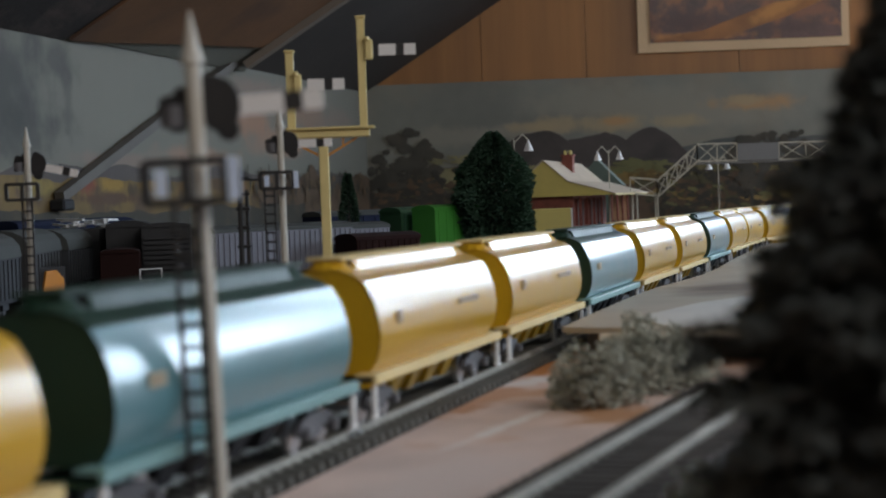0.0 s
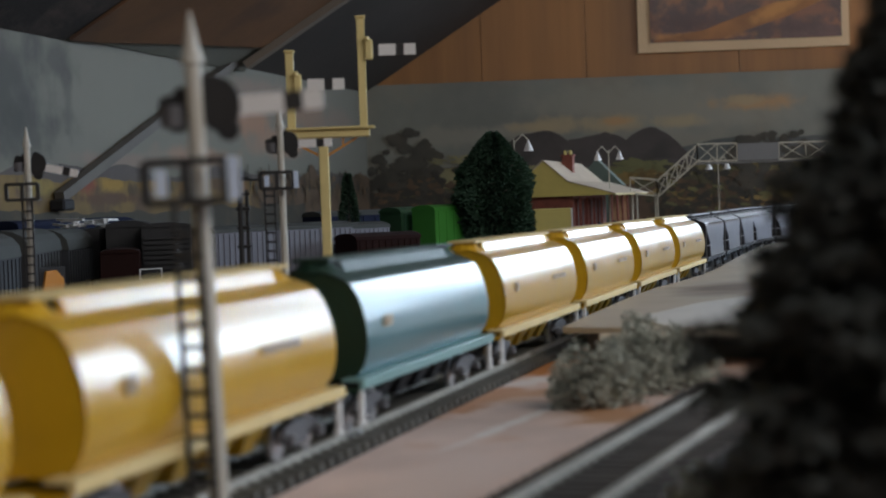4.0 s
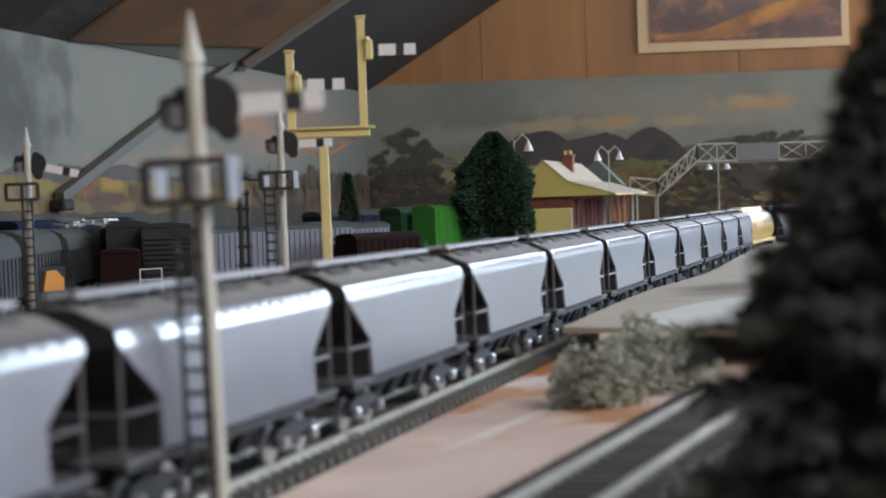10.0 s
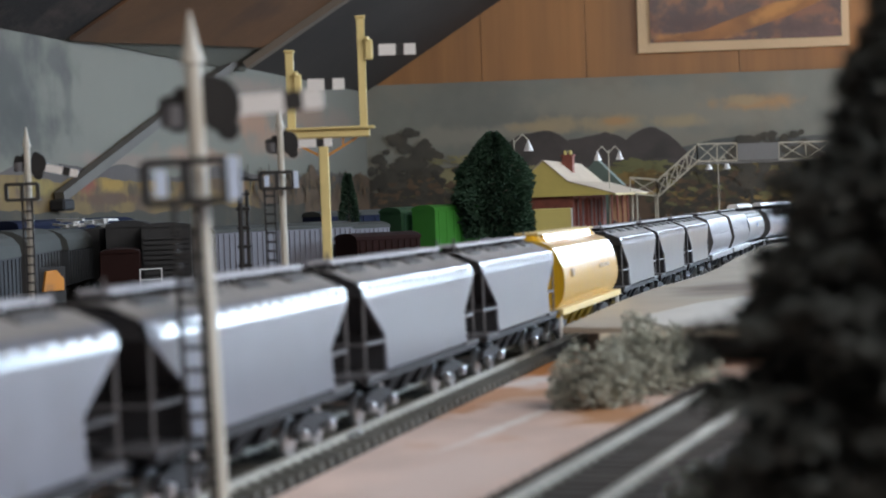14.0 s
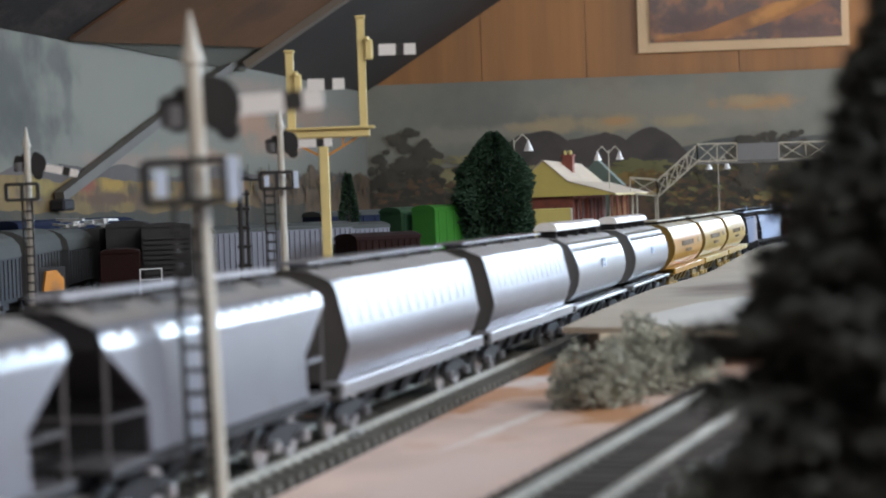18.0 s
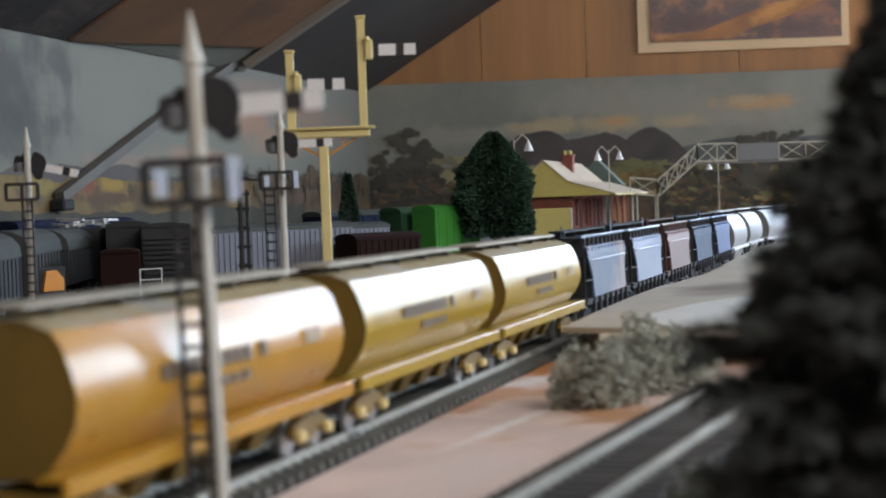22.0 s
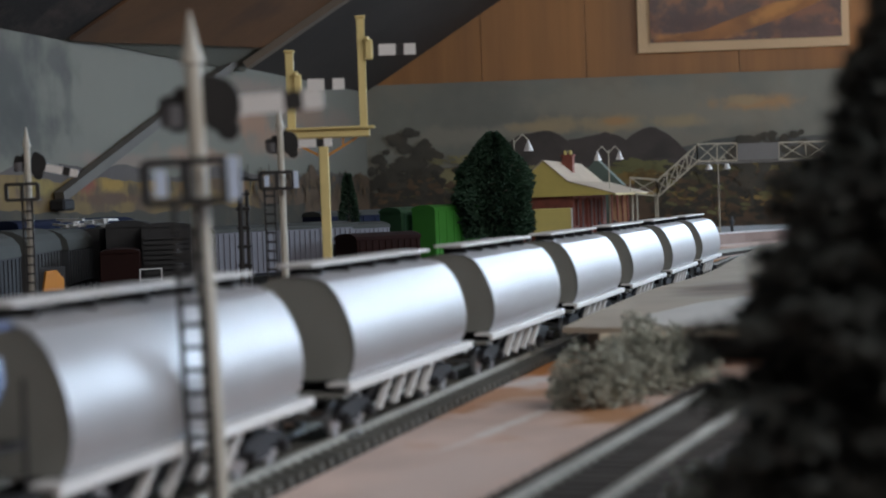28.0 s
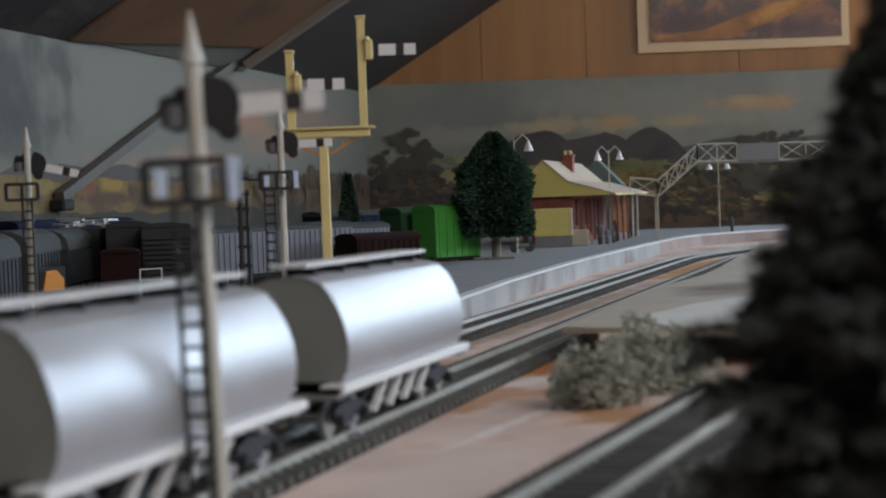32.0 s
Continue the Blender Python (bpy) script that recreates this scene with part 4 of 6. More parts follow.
def lattice_signal(label, foot, mast_top, height_of_arm, scale, angle, ladder_top, lean=0.0, ladder_x=-0.0062, plates=True):
    """A lattice-post signal: tapered white mast with finial, arm with spectacle, lamp, landing, ladder."""
    t = thing("semaphore_signal", label, "railway signal", "semaphore signals", at=pose(*foot, 0, lean, 0))
    k = scale
    bm = B()
    rod(bm, (0, 0, 0), (0, 0, mast_top - 0.011 * k), 0.0022 * k, 8, 0.0017 * k)
    part("mast", bm, MAST_WHITE, t)
    bm = B()
    rod(bm, (0, 0, mast_top - 0.011 * k), (0, 0, mast_top - 0.009 * k), 0.0026 * k, 8, 0.0022 * k)
    rod(bm, (0, 0, mast_top - 0.009 * k), (0, 0, mast_top), 0.0020 * k, 8, 0.0003 * k)
    part("finial", bm, MAST_WHITE, t)
    z = height_of_arm
    m = Matrix.Translation((0, 0.0032 * k, z)) @ Matrix.Rotation(radians(angle), 4, "Y")
    bm = B()
    bmesh.ops.create_cone(bm, cap_ends=True, segments=14, radius1=0.0046 * k, radius2=0.0046 * k, depth=0.0012 * k, matrix=m @ Matrix.Translation((0.0048 * k, 0, 0.0006 * k)) @ Matrix.Diagonal((1, 1, 1.3, 1)) @ Matrix.Rotation(radians(90), 4, "X"))
    bmesh.ops.create_cone(bm, cap_ends=True, segments=9, radius1=0.0041 * k, radius2=0.0041 * k, depth=0.0012 * k, matrix=m @ Matrix.Translation((-0.0042 * k, 0, -0.0006 * k)) @ Matrix.Rotation(radians(90), 4, "X"))
    box(bm, -0.004 * k, 0.006 * k, -0.0003 * k, 0.0003 * k, -0.002 * k, 0.0015 * k, m)
    for dx, dz, r in ((-0.0030, 0.0030, 0.0022), (0.0062, -0.0048, 0.0026), (-0.0062, 0.0016, 0.0020), (0.0030, 0.0052, 0.0022)):
        bmesh.ops.create_cone(bm, cap_ends=True, segments=8, radius1=r * k, radius2=r * k, depth=0.0010 * k, matrix=m @ Matrix.Translation((dx * k, 0.0001 * k, dz * k)) @ Matrix.Rotation(radians(90), 4, "X"))
    part("spectacle", bm, BLACK, t, "black spectacle plate")
    bm = B()
    rod(bm, (-0.0048 * k, 0.0012 * k, z - 0.0038 * k), (-0.0048 * k, 0.0012 * k, z + 0.0010 * k), 0.0026 * k, 10)
    part("signal_lamp", bm, IRON, t)
    arm(t, m @ Vector((0.0088 * k, 0, 0)), 0.0182 * k, 0.0042 * k, angle, 0.0008 * k)
    # landing with its rail
    zl = ladder_top
    bm = B()
    w, h = 0.0085 * k, 0.0042 * k
    for a, b in (((-w, zl - h), (w, zl - h)), ((-w, zl + h), (w, zl + h)), ((-w, zl - h), (-w, zl + h)), ((w, zl - h), (w, zl + h)), ((0.0, zl - h), (0.0, zl + h))):
        bar(bm, (a[0] - 0.002 * k, -0.006 * k, a[1]), (b[0] - 0.002 * k, -0.006 * k, b[1]), 0.0019 * k, 0.0016 * k)
    box(bm, -w - 0.002 * k, w - 0.002 * k, -0.0065 * k, 0.001 * k, zl - h - 0.0004 * k, zl - h + 0.0004 * k)
    part("landing", bm, BLACK, t, "black landing with handrail")
    if plates:
        part("landing_plate", box(B(), -w + 0.0002 * k, -w + 0.0026 * k, -0.0072 * k, -0.0066 * k, zl - h * 0.70, zl + h * 0.65), LENS_WHITE, t, "white enamel plate")
    if plates:
        part("landing_plate", box(B(), w - 0.0016 * k, w + 0.0009 * k, -0.0072 * k, -0.0066 * k, zl - h * 1.0, zl + h * 1.1), LENS_WHITE, t, "white enamel plate")
    # ladder
    bm = B()
    xl = ladder_x * k
    for side in (-1, 1):
        bar(bm, (xl + side * 0.0026 * k, -0.004 * k, 0.0), (xl + side * 0.0026 * k, -0.004 * k, zl - h), 0.0010 * k, 0.0010 * k)
    part("ladder", bm, BLACK, t, "black ladder")
    n = int((zl - h) / (0.0048 * k))
    for i in range(n):
        zz = 0.002 + i * 0.0048 * k
        part("rung", bar(B(), (xl - 0.0026 * k, -0.004 * k, zz), (xl + 0.0026 * k, -0.004 * k, zz), 0.0010 * k, 0.0010 * k), BLACK, t)
    part("foot", box(B(), -0.004 * k, 0.004 * k, -0.004 * k, 0.004 * k, 0, 0.0015 * k), IRON, t)
    return t


lattice_signal("white semaphore signal close to the main line, arm level", (-0.0495, 0.36, BASE), 0.1068 - BASE, 0.0862 - BASE, 1.0, -2, 0.0707 - BASE, -1.2, -0.0026)
lattice_signal("white semaphore signal behind the platform line, arm level", (-0.0748, 0.80, BASE), 0.1125 - BASE, 0.0950 - BASE, 0.90, -1, 0.0780 - BASE)
lattice_signal("white semaphore signal beside the yard, arm lowered", (-0.2040, 0.84, BASE), 0.1099 - BASE, 0.0915 - BASE, 0.92, 13, 0.0777 - BASE, 0.0, 0.0, False)

br = thing("bracket_signal", "cream bracket signal with two dolls and white arms", "railway signal", at=pose(0, 0, 0))
bm = box(B(), -0.0602, -0.0556, 0.848, 0.8525, BASE, 0.1000, bevel=0.0003)
part("post", bm, CREAM_POST, br)
bm = box(B(), -0.0760, -0.0318, 0.844, 0.856, 0.1035, 0.1046, bevel=0.0002)
part("landing", bm, CREAM_POST, br)
part("girder", box(B(), -0.0735, -0.0345, 0.846, 0.854, 0.0995, 0.1033, bevel=0.0003), CREAM_POST, br)
for sx in (-1, 1):
    bm = B()
    bar(bm, (-0.058 + sx * 0.002, 0.8502, 0.0905), (-0.058 + sx * 0.017, 0.8502, 0.0990), 0.0009, 0.0009)
    bar(bm, (-0.058 + sx * 0.010, 0.8502, 0.0950), (-0.058 + sx * 0.010, 0.8502, 0.0990), 0.0008, 0.0008)
    part("bracket", bm, ORANGE, br, "orange bracket strut")
for x, z1, side in ((-0.0372, 0.1585, 1), (-0.0733, 0.1425, 1)):
    bm = box(B(), x - 0.0019, x + 0.0019, 0.8485, 0.8520, 0.1046, z1)
    part("doll", bm, CREAM_POST, br)
    part("cap", box(B(), x - 0.0026, x + 0.0026, 0.8475, 0.8530, z1, z1 + 0.0012, bevel=0.0004), CREAM_POST, br)
    za = z1 - 0.0165
    bm = box(B(), x + 0.0019, x + 0.0058, 0.8465, 0.8495, za - 0.0045, za + 0.0055, bevel=0.0006)
    part("arm_plate", bm, CREAM_POST, br)
    rodm = rod(B(), (x + 0.003, 0.8462, za + 0.005), (x + 0.003, 0.8462, za + 0.0068), 0.0014, 8)
    part("signal_lamp", rodm, CREAM_POST, br)
    arm(br, Vector((x + 0.0088, 0.846, za)), 0.0185, 0.0056, 0.5, 0.0008, (0.46, 0.68))

tp = thing("point_lamp_post", "thin black post with fittings in the yard", "post", at=pose(-0.1058, 0.9, BASE))
part("post", rod(rod(B(), (-0.0010, 0, 0), (-0.0008, 0, 0.092), 0.0017, 8, 0.0013), (0.0032, 0.0006, 0), (0.0027, 0.0006, 0.080), 0.0012, 8, 0.0010), BLACK, tp)
bm = B()
rod(bm, (0, -0.001, 0.0855), (0.011, -0.001, 0.0850), 0.0006, 6)
for z in (0.020, 0.030, 0.040, 0.050, 0.060, 0.070, 0.078, 0.086):
    rod(bm, (-0.0030, 0, z), (0.0042, 0, z), 0.0010, 6)
part("fittings", bm, BLACK, tp)
# ---- station ----
# station's own space: x along the line away from the camera, y to the left, z up from the platform
STN = Matrix.Translation((0.1545, 2.05, PLAT)) @ pose(0, 0, 0, 0, 0, 90 - 13.5)
station = thing("station_building", "red brick station with cream roof, yellow gable and verandah", "station building", at=STN)
LEN = 0.30
# roof section, right side: steep slope, then the flatter verandah skirt
sec = [(0.030, 0.1014), (0.0, 0.0752), (-0.056, 0.0588)]
left = [(0.030, 0.1014), (0.060, 0.0752), (0.085, 0.062)]


def roof_sheet(a, b, x0, x1, t=0.0012):
    return polygon(B(), [(x0, *a), (x1, *a), (x1, *b), (x0, *b)], t, (0, 0, 1))


part("roof", roof_sheet(sec[0], sec[1], -0.004, LEN), ROOF_PINK, station)
part("roof", roof_sheet(left[0], left[1], -0.004, LEN), ROOF_PINK, station)
part("verandah_roof", roof_sheet(sec[1], sec[2], -0.004, LEN + 0.06), ROOF_PINK, station)
part("verandah_roof", roof_sheet(left[1], left[2], -0.004, LEN + 0.06), ROOF_PINK, station)
gb = [(-0.0555, 0.0578), (-0.056, 0.0588), (0.0, 0.0750), (0.030, 0.1012), (0.060, 0.0750), (0.085, 0.0618), (0.085, 0.0578)]
part("gable", prism(B(), gb, -0.002, -0.0005), GABLE, station, "yellow painted gable end")
part("fascia", box(B(), -0.002, LEN + 0.02, -0.0572, -0.0562, 0.0572, 0.0592), CREAM_POST, station)
walls = part("wall", box(B(), 0.006, LEN - 0.01, -0.004, 0.060, 0.0, 0.0750), BRICK, station)
for i in range(7):
    x = 0.022 + i * 0.037
    wn_ = part("window", box(B(), x, x + 0.017, -0.0058, -0.0042, 0.010 if i % 2 else 0.022, 0.052), BRICK_DARK, station, "dark window or door opening")
    part("window_frame", box(B(), x - 0.0018, x, -0.0066, -0.0042, 0.010 if i % 2 else 0.022, 0.053), BRICK, wn_)
for i in range(6):
    x = 0.012 + i * 0.05
    bm = rod(B(), (x, -0.050, 0), (x, -0.050, 0.0590), 0.0013, 8)
    part("verandah_post", bm, BRICK if i < 4 else LATTICE, station)
for i in range(4):
    x = 0.008 + i * 0.018
    bm = B()
    bar(bm, (x, -0.012 - 0.006 * i, 0.004), (x, -0.012 - 0.006 * i, 0.055), 0.0025, 0.0025)
    part("pillar", bm, BRICK, station)
part("end_screen", box(B(), 0.190, 0.193, -0.046, -0.022, 0.008, 0.0570), PEACH, station, "peach rendered end screen")
ch = part("chimney", box(B(), 0.118, 0.134, 0.013, 0.027, 0.078, 0.1090, bevel=0.0005), BRICK, station)
part("chimney_cap", box(B(), 0.1165, 0.1355, 0.0115, 0.0285, 0.1090, 0.1110), BRICK, ch)
for x, y in ((0.121, 0.016), (0.126, 0.023), (0.131, 0.017)):
    part("chimney_pot", rod(B(), (x, y, 0.1110), (x, y, 0.1165), 0.0022, 8, 0.0018), GABLE, ch, "yellow chimney pot")

shed = thing("signal_hut", "green-roofed hut behind the station", "hut", at=Matrix.Translation((0.235, 2.52, PLAT)) @ pose(0, 0, 0, 0, 0, 80))
part("wall", box(B(), -0.03, 0.03, -0.03, 0.03, 0, 0.072), GREENROOF, shed)
bm = B()
prism(bm, [(-0.038, 0.072), (0.038, 0.072), (0.0, 0.112)], -0.035, 0.035)
part("roof", bm, GREENROOF, shed, "grey-green gabled roof")

# yellow parcels van body used as a shed, concrete block, seats
box1 = thing("platform_shed", "pale yellow shed with grey base on the platform", "shed", at=Matrix.Translation((0.1045, 1.93, PLAT)) @ pose(0, 0, 0, 0, 0, -4))
part("body", box(B(), 0, 0.0435, 0, 0.05, 0.0125, 0.0440, bevel=0.0006), GABLE, box1)
part("plinth", box(B(), 0.001, 0.0425, 0.001, 0.049, 0, 0.0125), GREYPANEL, box1)
part("corner_strip", box(B(), 0.0425, 0.0445, -0.0008, 0.002, 0.0125, 0.0440), WHITE, box1)
blk = thing("concrete_block", "grey concrete plinth on the platform", "plinth", at=Matrix.Translation((0.148, 1.94, PLAT)) @ pose(0, 0, 0, 0, 0, -6))
part("block", box(B(), 0, 0.019, 0, 0.02, 0, 0.0185, bevel=0.0006), CARD, blk)
barrow = thing("motor_cycle", "small dark green model motor cycle by the tree", "motor cycle", at=pose(0.083, 1.78, PLAT, 0, 0, 10))
for x in (-0.008, 0.008):
    part("wheel", rod(B(), (x, -0.001, 0.005), (x, 0.001, 0.005), 0.005, 12), BLACK, barrow)
part("frame", box(B(), -0.008, 0.008, -0.0015, 0.0015, 0.005, 0.0095, bevel=0.001), GREENROOF, barrow)
part("handlebar", rod(B(), (0.007, -0.004, 0.013), (0.007, 0.004, 0.013), 0.0006, 6), BLACK, barrow)


def figure(label, x, y, h, material):
    """A small painted figure: one plain lathed mesh."""
    bm = B()
    prof = [(0.0, 0.10), (0.42, 0.12), (0.52, 0.16), (0.74, 0.17), (0.84, 0.10), (0.86, 0.06), (0.90, 0.085), (0.96, 0.085), (1.0, 0.03)]
    rings = []
    for f, r in prof:
        rings.append([bm.verts.new((r * h * math.cos(a * math.pi / 4), 0.62 * r * h * math.sin(a * math.pi / 4), f * h)) for a in range(8)])
    for p, q in zip(rings, rings[1:]):
        for i in range(8):
            bm.faces.new((p[i], p[(i + 1) % 8], q[(i + 1) % 8], q[i]))
    bm.faces.new(rings[0][::-1])
    bm.faces.new(rings[-1])
    ob = part("figurine", bm, material, None, "", True)
    ob.matrix_basis = pose(x, y, PLAT, 0, 0, 20)
    return tagged(ob, label, "figurine", "figurines on the platform")


BLUEGREY = mat("figure_paint_blue", (0.10, 0.12, 0.16), 0.7, var=0.4, scale=200)
PALEFIG = mat("figure_paint_pale", (0.30, 0.28, 0.26), 0.7, var=0.4, scale=200)
for x, y, h, mt, lb in ((0.183, 1.97, 0.027, FIGURE, "dark painted model figure standing"), (0.193, 1.99, 0.020, BLUEGREY, "blue-grey model figure seated by the wall"), (0.214, 2.10, 0.026, FIGURE, "dark painted model figure standing"),
                        (0.2565, 2.30, 0.026, FIGURE, "dark model figure standing on the platform edge"), (0.262, 2.31, 0.023, FIGURE, "dark model figure standing on the platform edge"),
                        (0.093, 1.84, 0.025, FIGURE, "dark model figure beside the motor cycle"), (0.405, 2.37, 0.022, FIGURE, "dark model figure sitting on a luggage pile"), (0.172, 1.96, 0.012, PALEFIG, "pale crouching model figure"), (0.204, 2.02, 0.016, BLUEGREY, "blue-grey seated model figure")):
    figure(lb, x, y, h, mt)


def platform_lamp(x, y, h, reach, single=False):
    t = thing("platform_lamp", "thin white lamp post with conical shades", "street lamp", "platform lamps", at=pose(x, y, PLAT, 0, 0, 0))
    part("post", rod(B(), (0, 0, 0), (0, 0, h), 0.0010, 8, 0.0007), LATTICE, t)
    for sx in ((1,) if single else (-1, 1)):
        bm = B()
        rod(bm, (0, 0, h - 0.004), (sx * reach * 0.6, 0, h + 0.005), 0.0006, 6)
        rod(bm, (sx * reach * 0.6, 0, h + 0.005), (sx * reach, 0, h - 0.001), 0.0006, 6)
        part("bracket", bm, LATTICE, t)
        bm = B()
        rod(bm, (sx * reach, 0, h - 0.001), (sx * reach, 0, h - 0.004), 0.0008, 8, 0.0016)
        rod(bm, (sx * reach, 0, h - 0.004), (sx * reach, 0, h - 0.0125), 0.0020, 10, 0.0052)
        part("shade", bm, WHITE, t, "white conical lamp shade")
    return t


platform_lamp(0.0775, 1.76, 0.118, 0.0150, True)
platform_lamp(0.2130, 2.14, 0.114, 0.0138)
platform_lamp(0.3815, 2.33, 0.100, 0.0125)

# ---- footbridge ----
fb = thing("footbridge", "cream lattice footbridge with stairs over the tracks", "footbridge", at=pose(0, 2.22, 0))


def truss(parent, a, b, h, bays, w=0.0013):
    """A lattice girder from a to b (x, z of the lower chord)."""
    g = part("girder", bar(bar(B(), (a[0], 0, a[1]), (b[0], 0, b[1]), w, w * 1.5), (a[0], 0, a[1] + h), (b[0], 0, b[1] + h), w, w * 1.5), LATTICE, parent)
    for i in range(bays + 1):
        f = i / bays
        x, z = a[0] + (b[0] - a[0]) * f, a[1] + (b[1] - a[1]) * f
        part("upright", bar(B(), (x, 0, z), (x, 0, z + h), w, w), LATTICE, g)
        if i < bays:
            f2 = (i + 1) / bays
            x2, z2 = a[0] + (b[0] - a[0]) * f2, a[1] + (b[1] - a[1]) * f2
            part("diagonal", bar(B(), (x, 0.0005, z), (x2, 0.0005, z2 + h), w * 0.8, w * 0.8), LATTICE, g)
            part("diagonal", bar(B(), (x, -0.0005, z + h), (x2, -0.0005, z2), w * 0.8, w * 0.8), LATTICE, g)
    return g


truss(fb, (0.3370, 0.1080), (0.3890, 0.1072), 0.0225, 2)
truss(fb, (0.4440, 0.1065), (0.62, 0.1050), 0.0220, 5)
truss(fb, (0.2830, 0.0630), (0.3370, 0.1080), 0.0210, 4)
part("panel", box(B(), 0.3895, 0.4435, -0.001, 0.001, 0.1068, 0.1290), GREYPANEL, fb, "grey infill panel")
part("deck", box(B(), 0.336, 0.62, 0.002, 0.030, 0.1040, 0.1060), GREYPANEL, fb)
truss(fb, (0.2480, 0.0690), (0.2830, 0.0650), 0.0210, 1)
for x in (0.2835, 0.60):
    zt = 0.064 if x < 0.3 else 0.106
    for y in (0.003, 0.026):
        part("leg", bar(B(), (x, y, PLAT if x < 0.43 else BASE), (x, y, zt), 0.0018, 0.0018), LATTICE, fb)
for i in range(12):
    f = i / 11
    part("tread", box(B(), 0.284 + 0.053 * f - 0.003, 0.284 + 0.053 * f + 0.003, 0.002, 0.028, 0.0630 + 0.0445 * f, 0.0638 + 0.0445 * f), GREYPANEL, fb)

# ---- yard of parked vans on the far side ----
def van(label, m, length, width, height, side, roof, ribs=14, arch=0.0055):
    """A parked goods van: body, ribs, arched roof, chassis, wheels."""
    t = thing("goods_van", label, "goods van", "parked goods vans", at=m)
    h, w, zb = height, width / 2, 0.011
    part("body", box(B(), -length / 2, length / 2, -w, w, zb, h - arch + 0.0005, bevel=0.0003), side, t)
    arc = [(w * 1.04 * math.cos(math.pi * i / 8), h - arch + arch * math.sin(math.pi * i / 8) ** 0.8) for i in range(9)]
    part("roof", prism(B(), arc, -length / 2 - 0.001, length / 2 + 0.001), roof, t)
    for i in range(ribs):
        x = -length / 2 + length * (i + 0.5) / ribs
        for sy in (-1, 1):
            part("rib", box(B(), x - 0.0007, x + 0.0007, sy * w - 0.0008, sy * w + 0.0008, zb + 0.001, h - arch - 0.001), side, t)
    part("chassis", box(B(), -length / 2 - 0.002, length / 2 + 0.002, -w * 0.8, w * 0.8, 0.0085, zb), DARK, t)
    for x in (-length * 0.36, -length * 0.26, length * 0.26, length * 0.36):
        bm = B()
        rod(bm, (x, -0.0090, 0.0055), (x, -0.0075, 0.0055), 0.0055, 14)
        rod(bm, (x, 0.0075, 0.0055), (x, 0.0090, 0.0055), 0.0055, 14)
        rod(bm, (x, -0.0085, 0.0055), (x, 0.0085, 0.0055), 0.001, 6)
        part("wheelset", bm, IRON, t)
    for x in (-length * 0.31, length * 0.31):
        bm = B()
        for sy in (-1, 1):
            box(bm, x - 0.010, x + 0.010, sy * 0.0105 - 0.001, sy * 0.0105 + 0.001, 0.004, 0.0085)
        part("bogie", bm, DARK, t)
    return t


YARD = 0.006
yard_ground = board("yard_ground", "raised dark cinder ground of the goods yard", polygon(B(), [(-0.60, 0.95, BASE + 0.0005), (-0.12, 0.95, BASE + 0.0005), (-0.03, 1.30, BASE + 0.0005), (0.03, 1.90, BASE + 0.0005), (-0.05, 2.9, BASE + 0.0005), (-0.15, 2.9, BASE + 0.0005)], YARD - BASE - 0.003, (0, 0, 1)), BALLAST)


def park(x, y, deg):
    return Matrix.Translation((x, y, YARD - 0.0025)) @ pose(0, 0, 0, 0, 0, 90 - deg)


van("bright green goods van parked in the yard", park(0.004, 1.60, 50), 0.055, 0.034, 0.0605, GREENVAN, GREENVAN, 6)
# added stand-in: its dark green is the shaded end of the van above
van("dark green van shape added for the shaded end of the green van", park(-0.030, 1.63, 50), 0.050, 0.033, 0.0595, GREENVAN_SHADE, GREENVAN_SHADE, 6)
van("grey ribbed goods van parked in the yard", park(-0.138, 1.38, 42), 0.150, 0.034, 0.0500, VANGREY, VANROOF, 26)
van("grey ribbed goods van parked in the yard", park(-0.075, 1.47, 42), 0.050, 0.034, 0.0480, VANGREY, VANROOF, 9)
van("dark brown goods van parked in the yard", park(-0.0535, 1.40, 55), 0.062, 0.034, 0.0395, VANBROWN, VANBROWN, 10)
van("dark grey goods van with arched roof", park(-0.258, 1.40, -9), 0.13, 0.034, 0.0570, VANDARK, VANDARK, 10)
louvre = van("dark louvred goods van with slatted end", park(-0.2115, 1.30, -9), 0.12, 0.036, 0.0545, VANDARK, VANDARK, 10, 0.003)
for i in range(9):
    part("slat", box(B(), -0.0618, -0.0600, -0.0165, 0.0165, 0.0130 + 0.0037 * i, 0.0155 + 0.0037 * i), VANDARK, louvre)
van("small brown goods van", park(-0.2285, 1.20, -10), 0.06, 0.027, 0.0380, VANBROWN, VANBROWN, 6, 0.003)
for i in (0, 1, 2, 4):
    van("grey-roofed goods van in a long parked row", park(-0.284 - 0.0065 * i, 1.02 + 0.145 * i, -4), 0.135, 0.035, 0.0530 + 0.001 * (i % 2), VANDARK if i % 2 else VANMID, VANROOF, 10, 0.016)
van("blue goods van parked along the backdrop", park(-0.36, 1.62, 30), 0.16, 0.034, 0.0600, VANBLUE, VANBLUE, 8)
van("blue goods van parked in the yard", park(-0.085, 1.75, 50), 0.12, 0.034, 0.0580, VANBLUE, VANROOF, 8)
flat = thing("loaded_wagon", "open wagon loaded with white lengths of timber", "open wagon", at=park(-0.3035, 1.455, -4))
part("body", box(B(), -0.0675, 0.0675, -0.018, 0.018, 0.008, 0.0508), VANDARK, flat)
for x in (-0.045, -0.035, 0.035, 0.045):
    part("wheelset", rod(rod(B(), (x, -0.0090, 0.0055), (x, -0.0075, 0.0055), 0.0055, 14), (x, 0.0075, 0.0055), (x, 0.0090, 0.0055), 0.0055, 14), IRON, flat)
rng = random.Random(4)
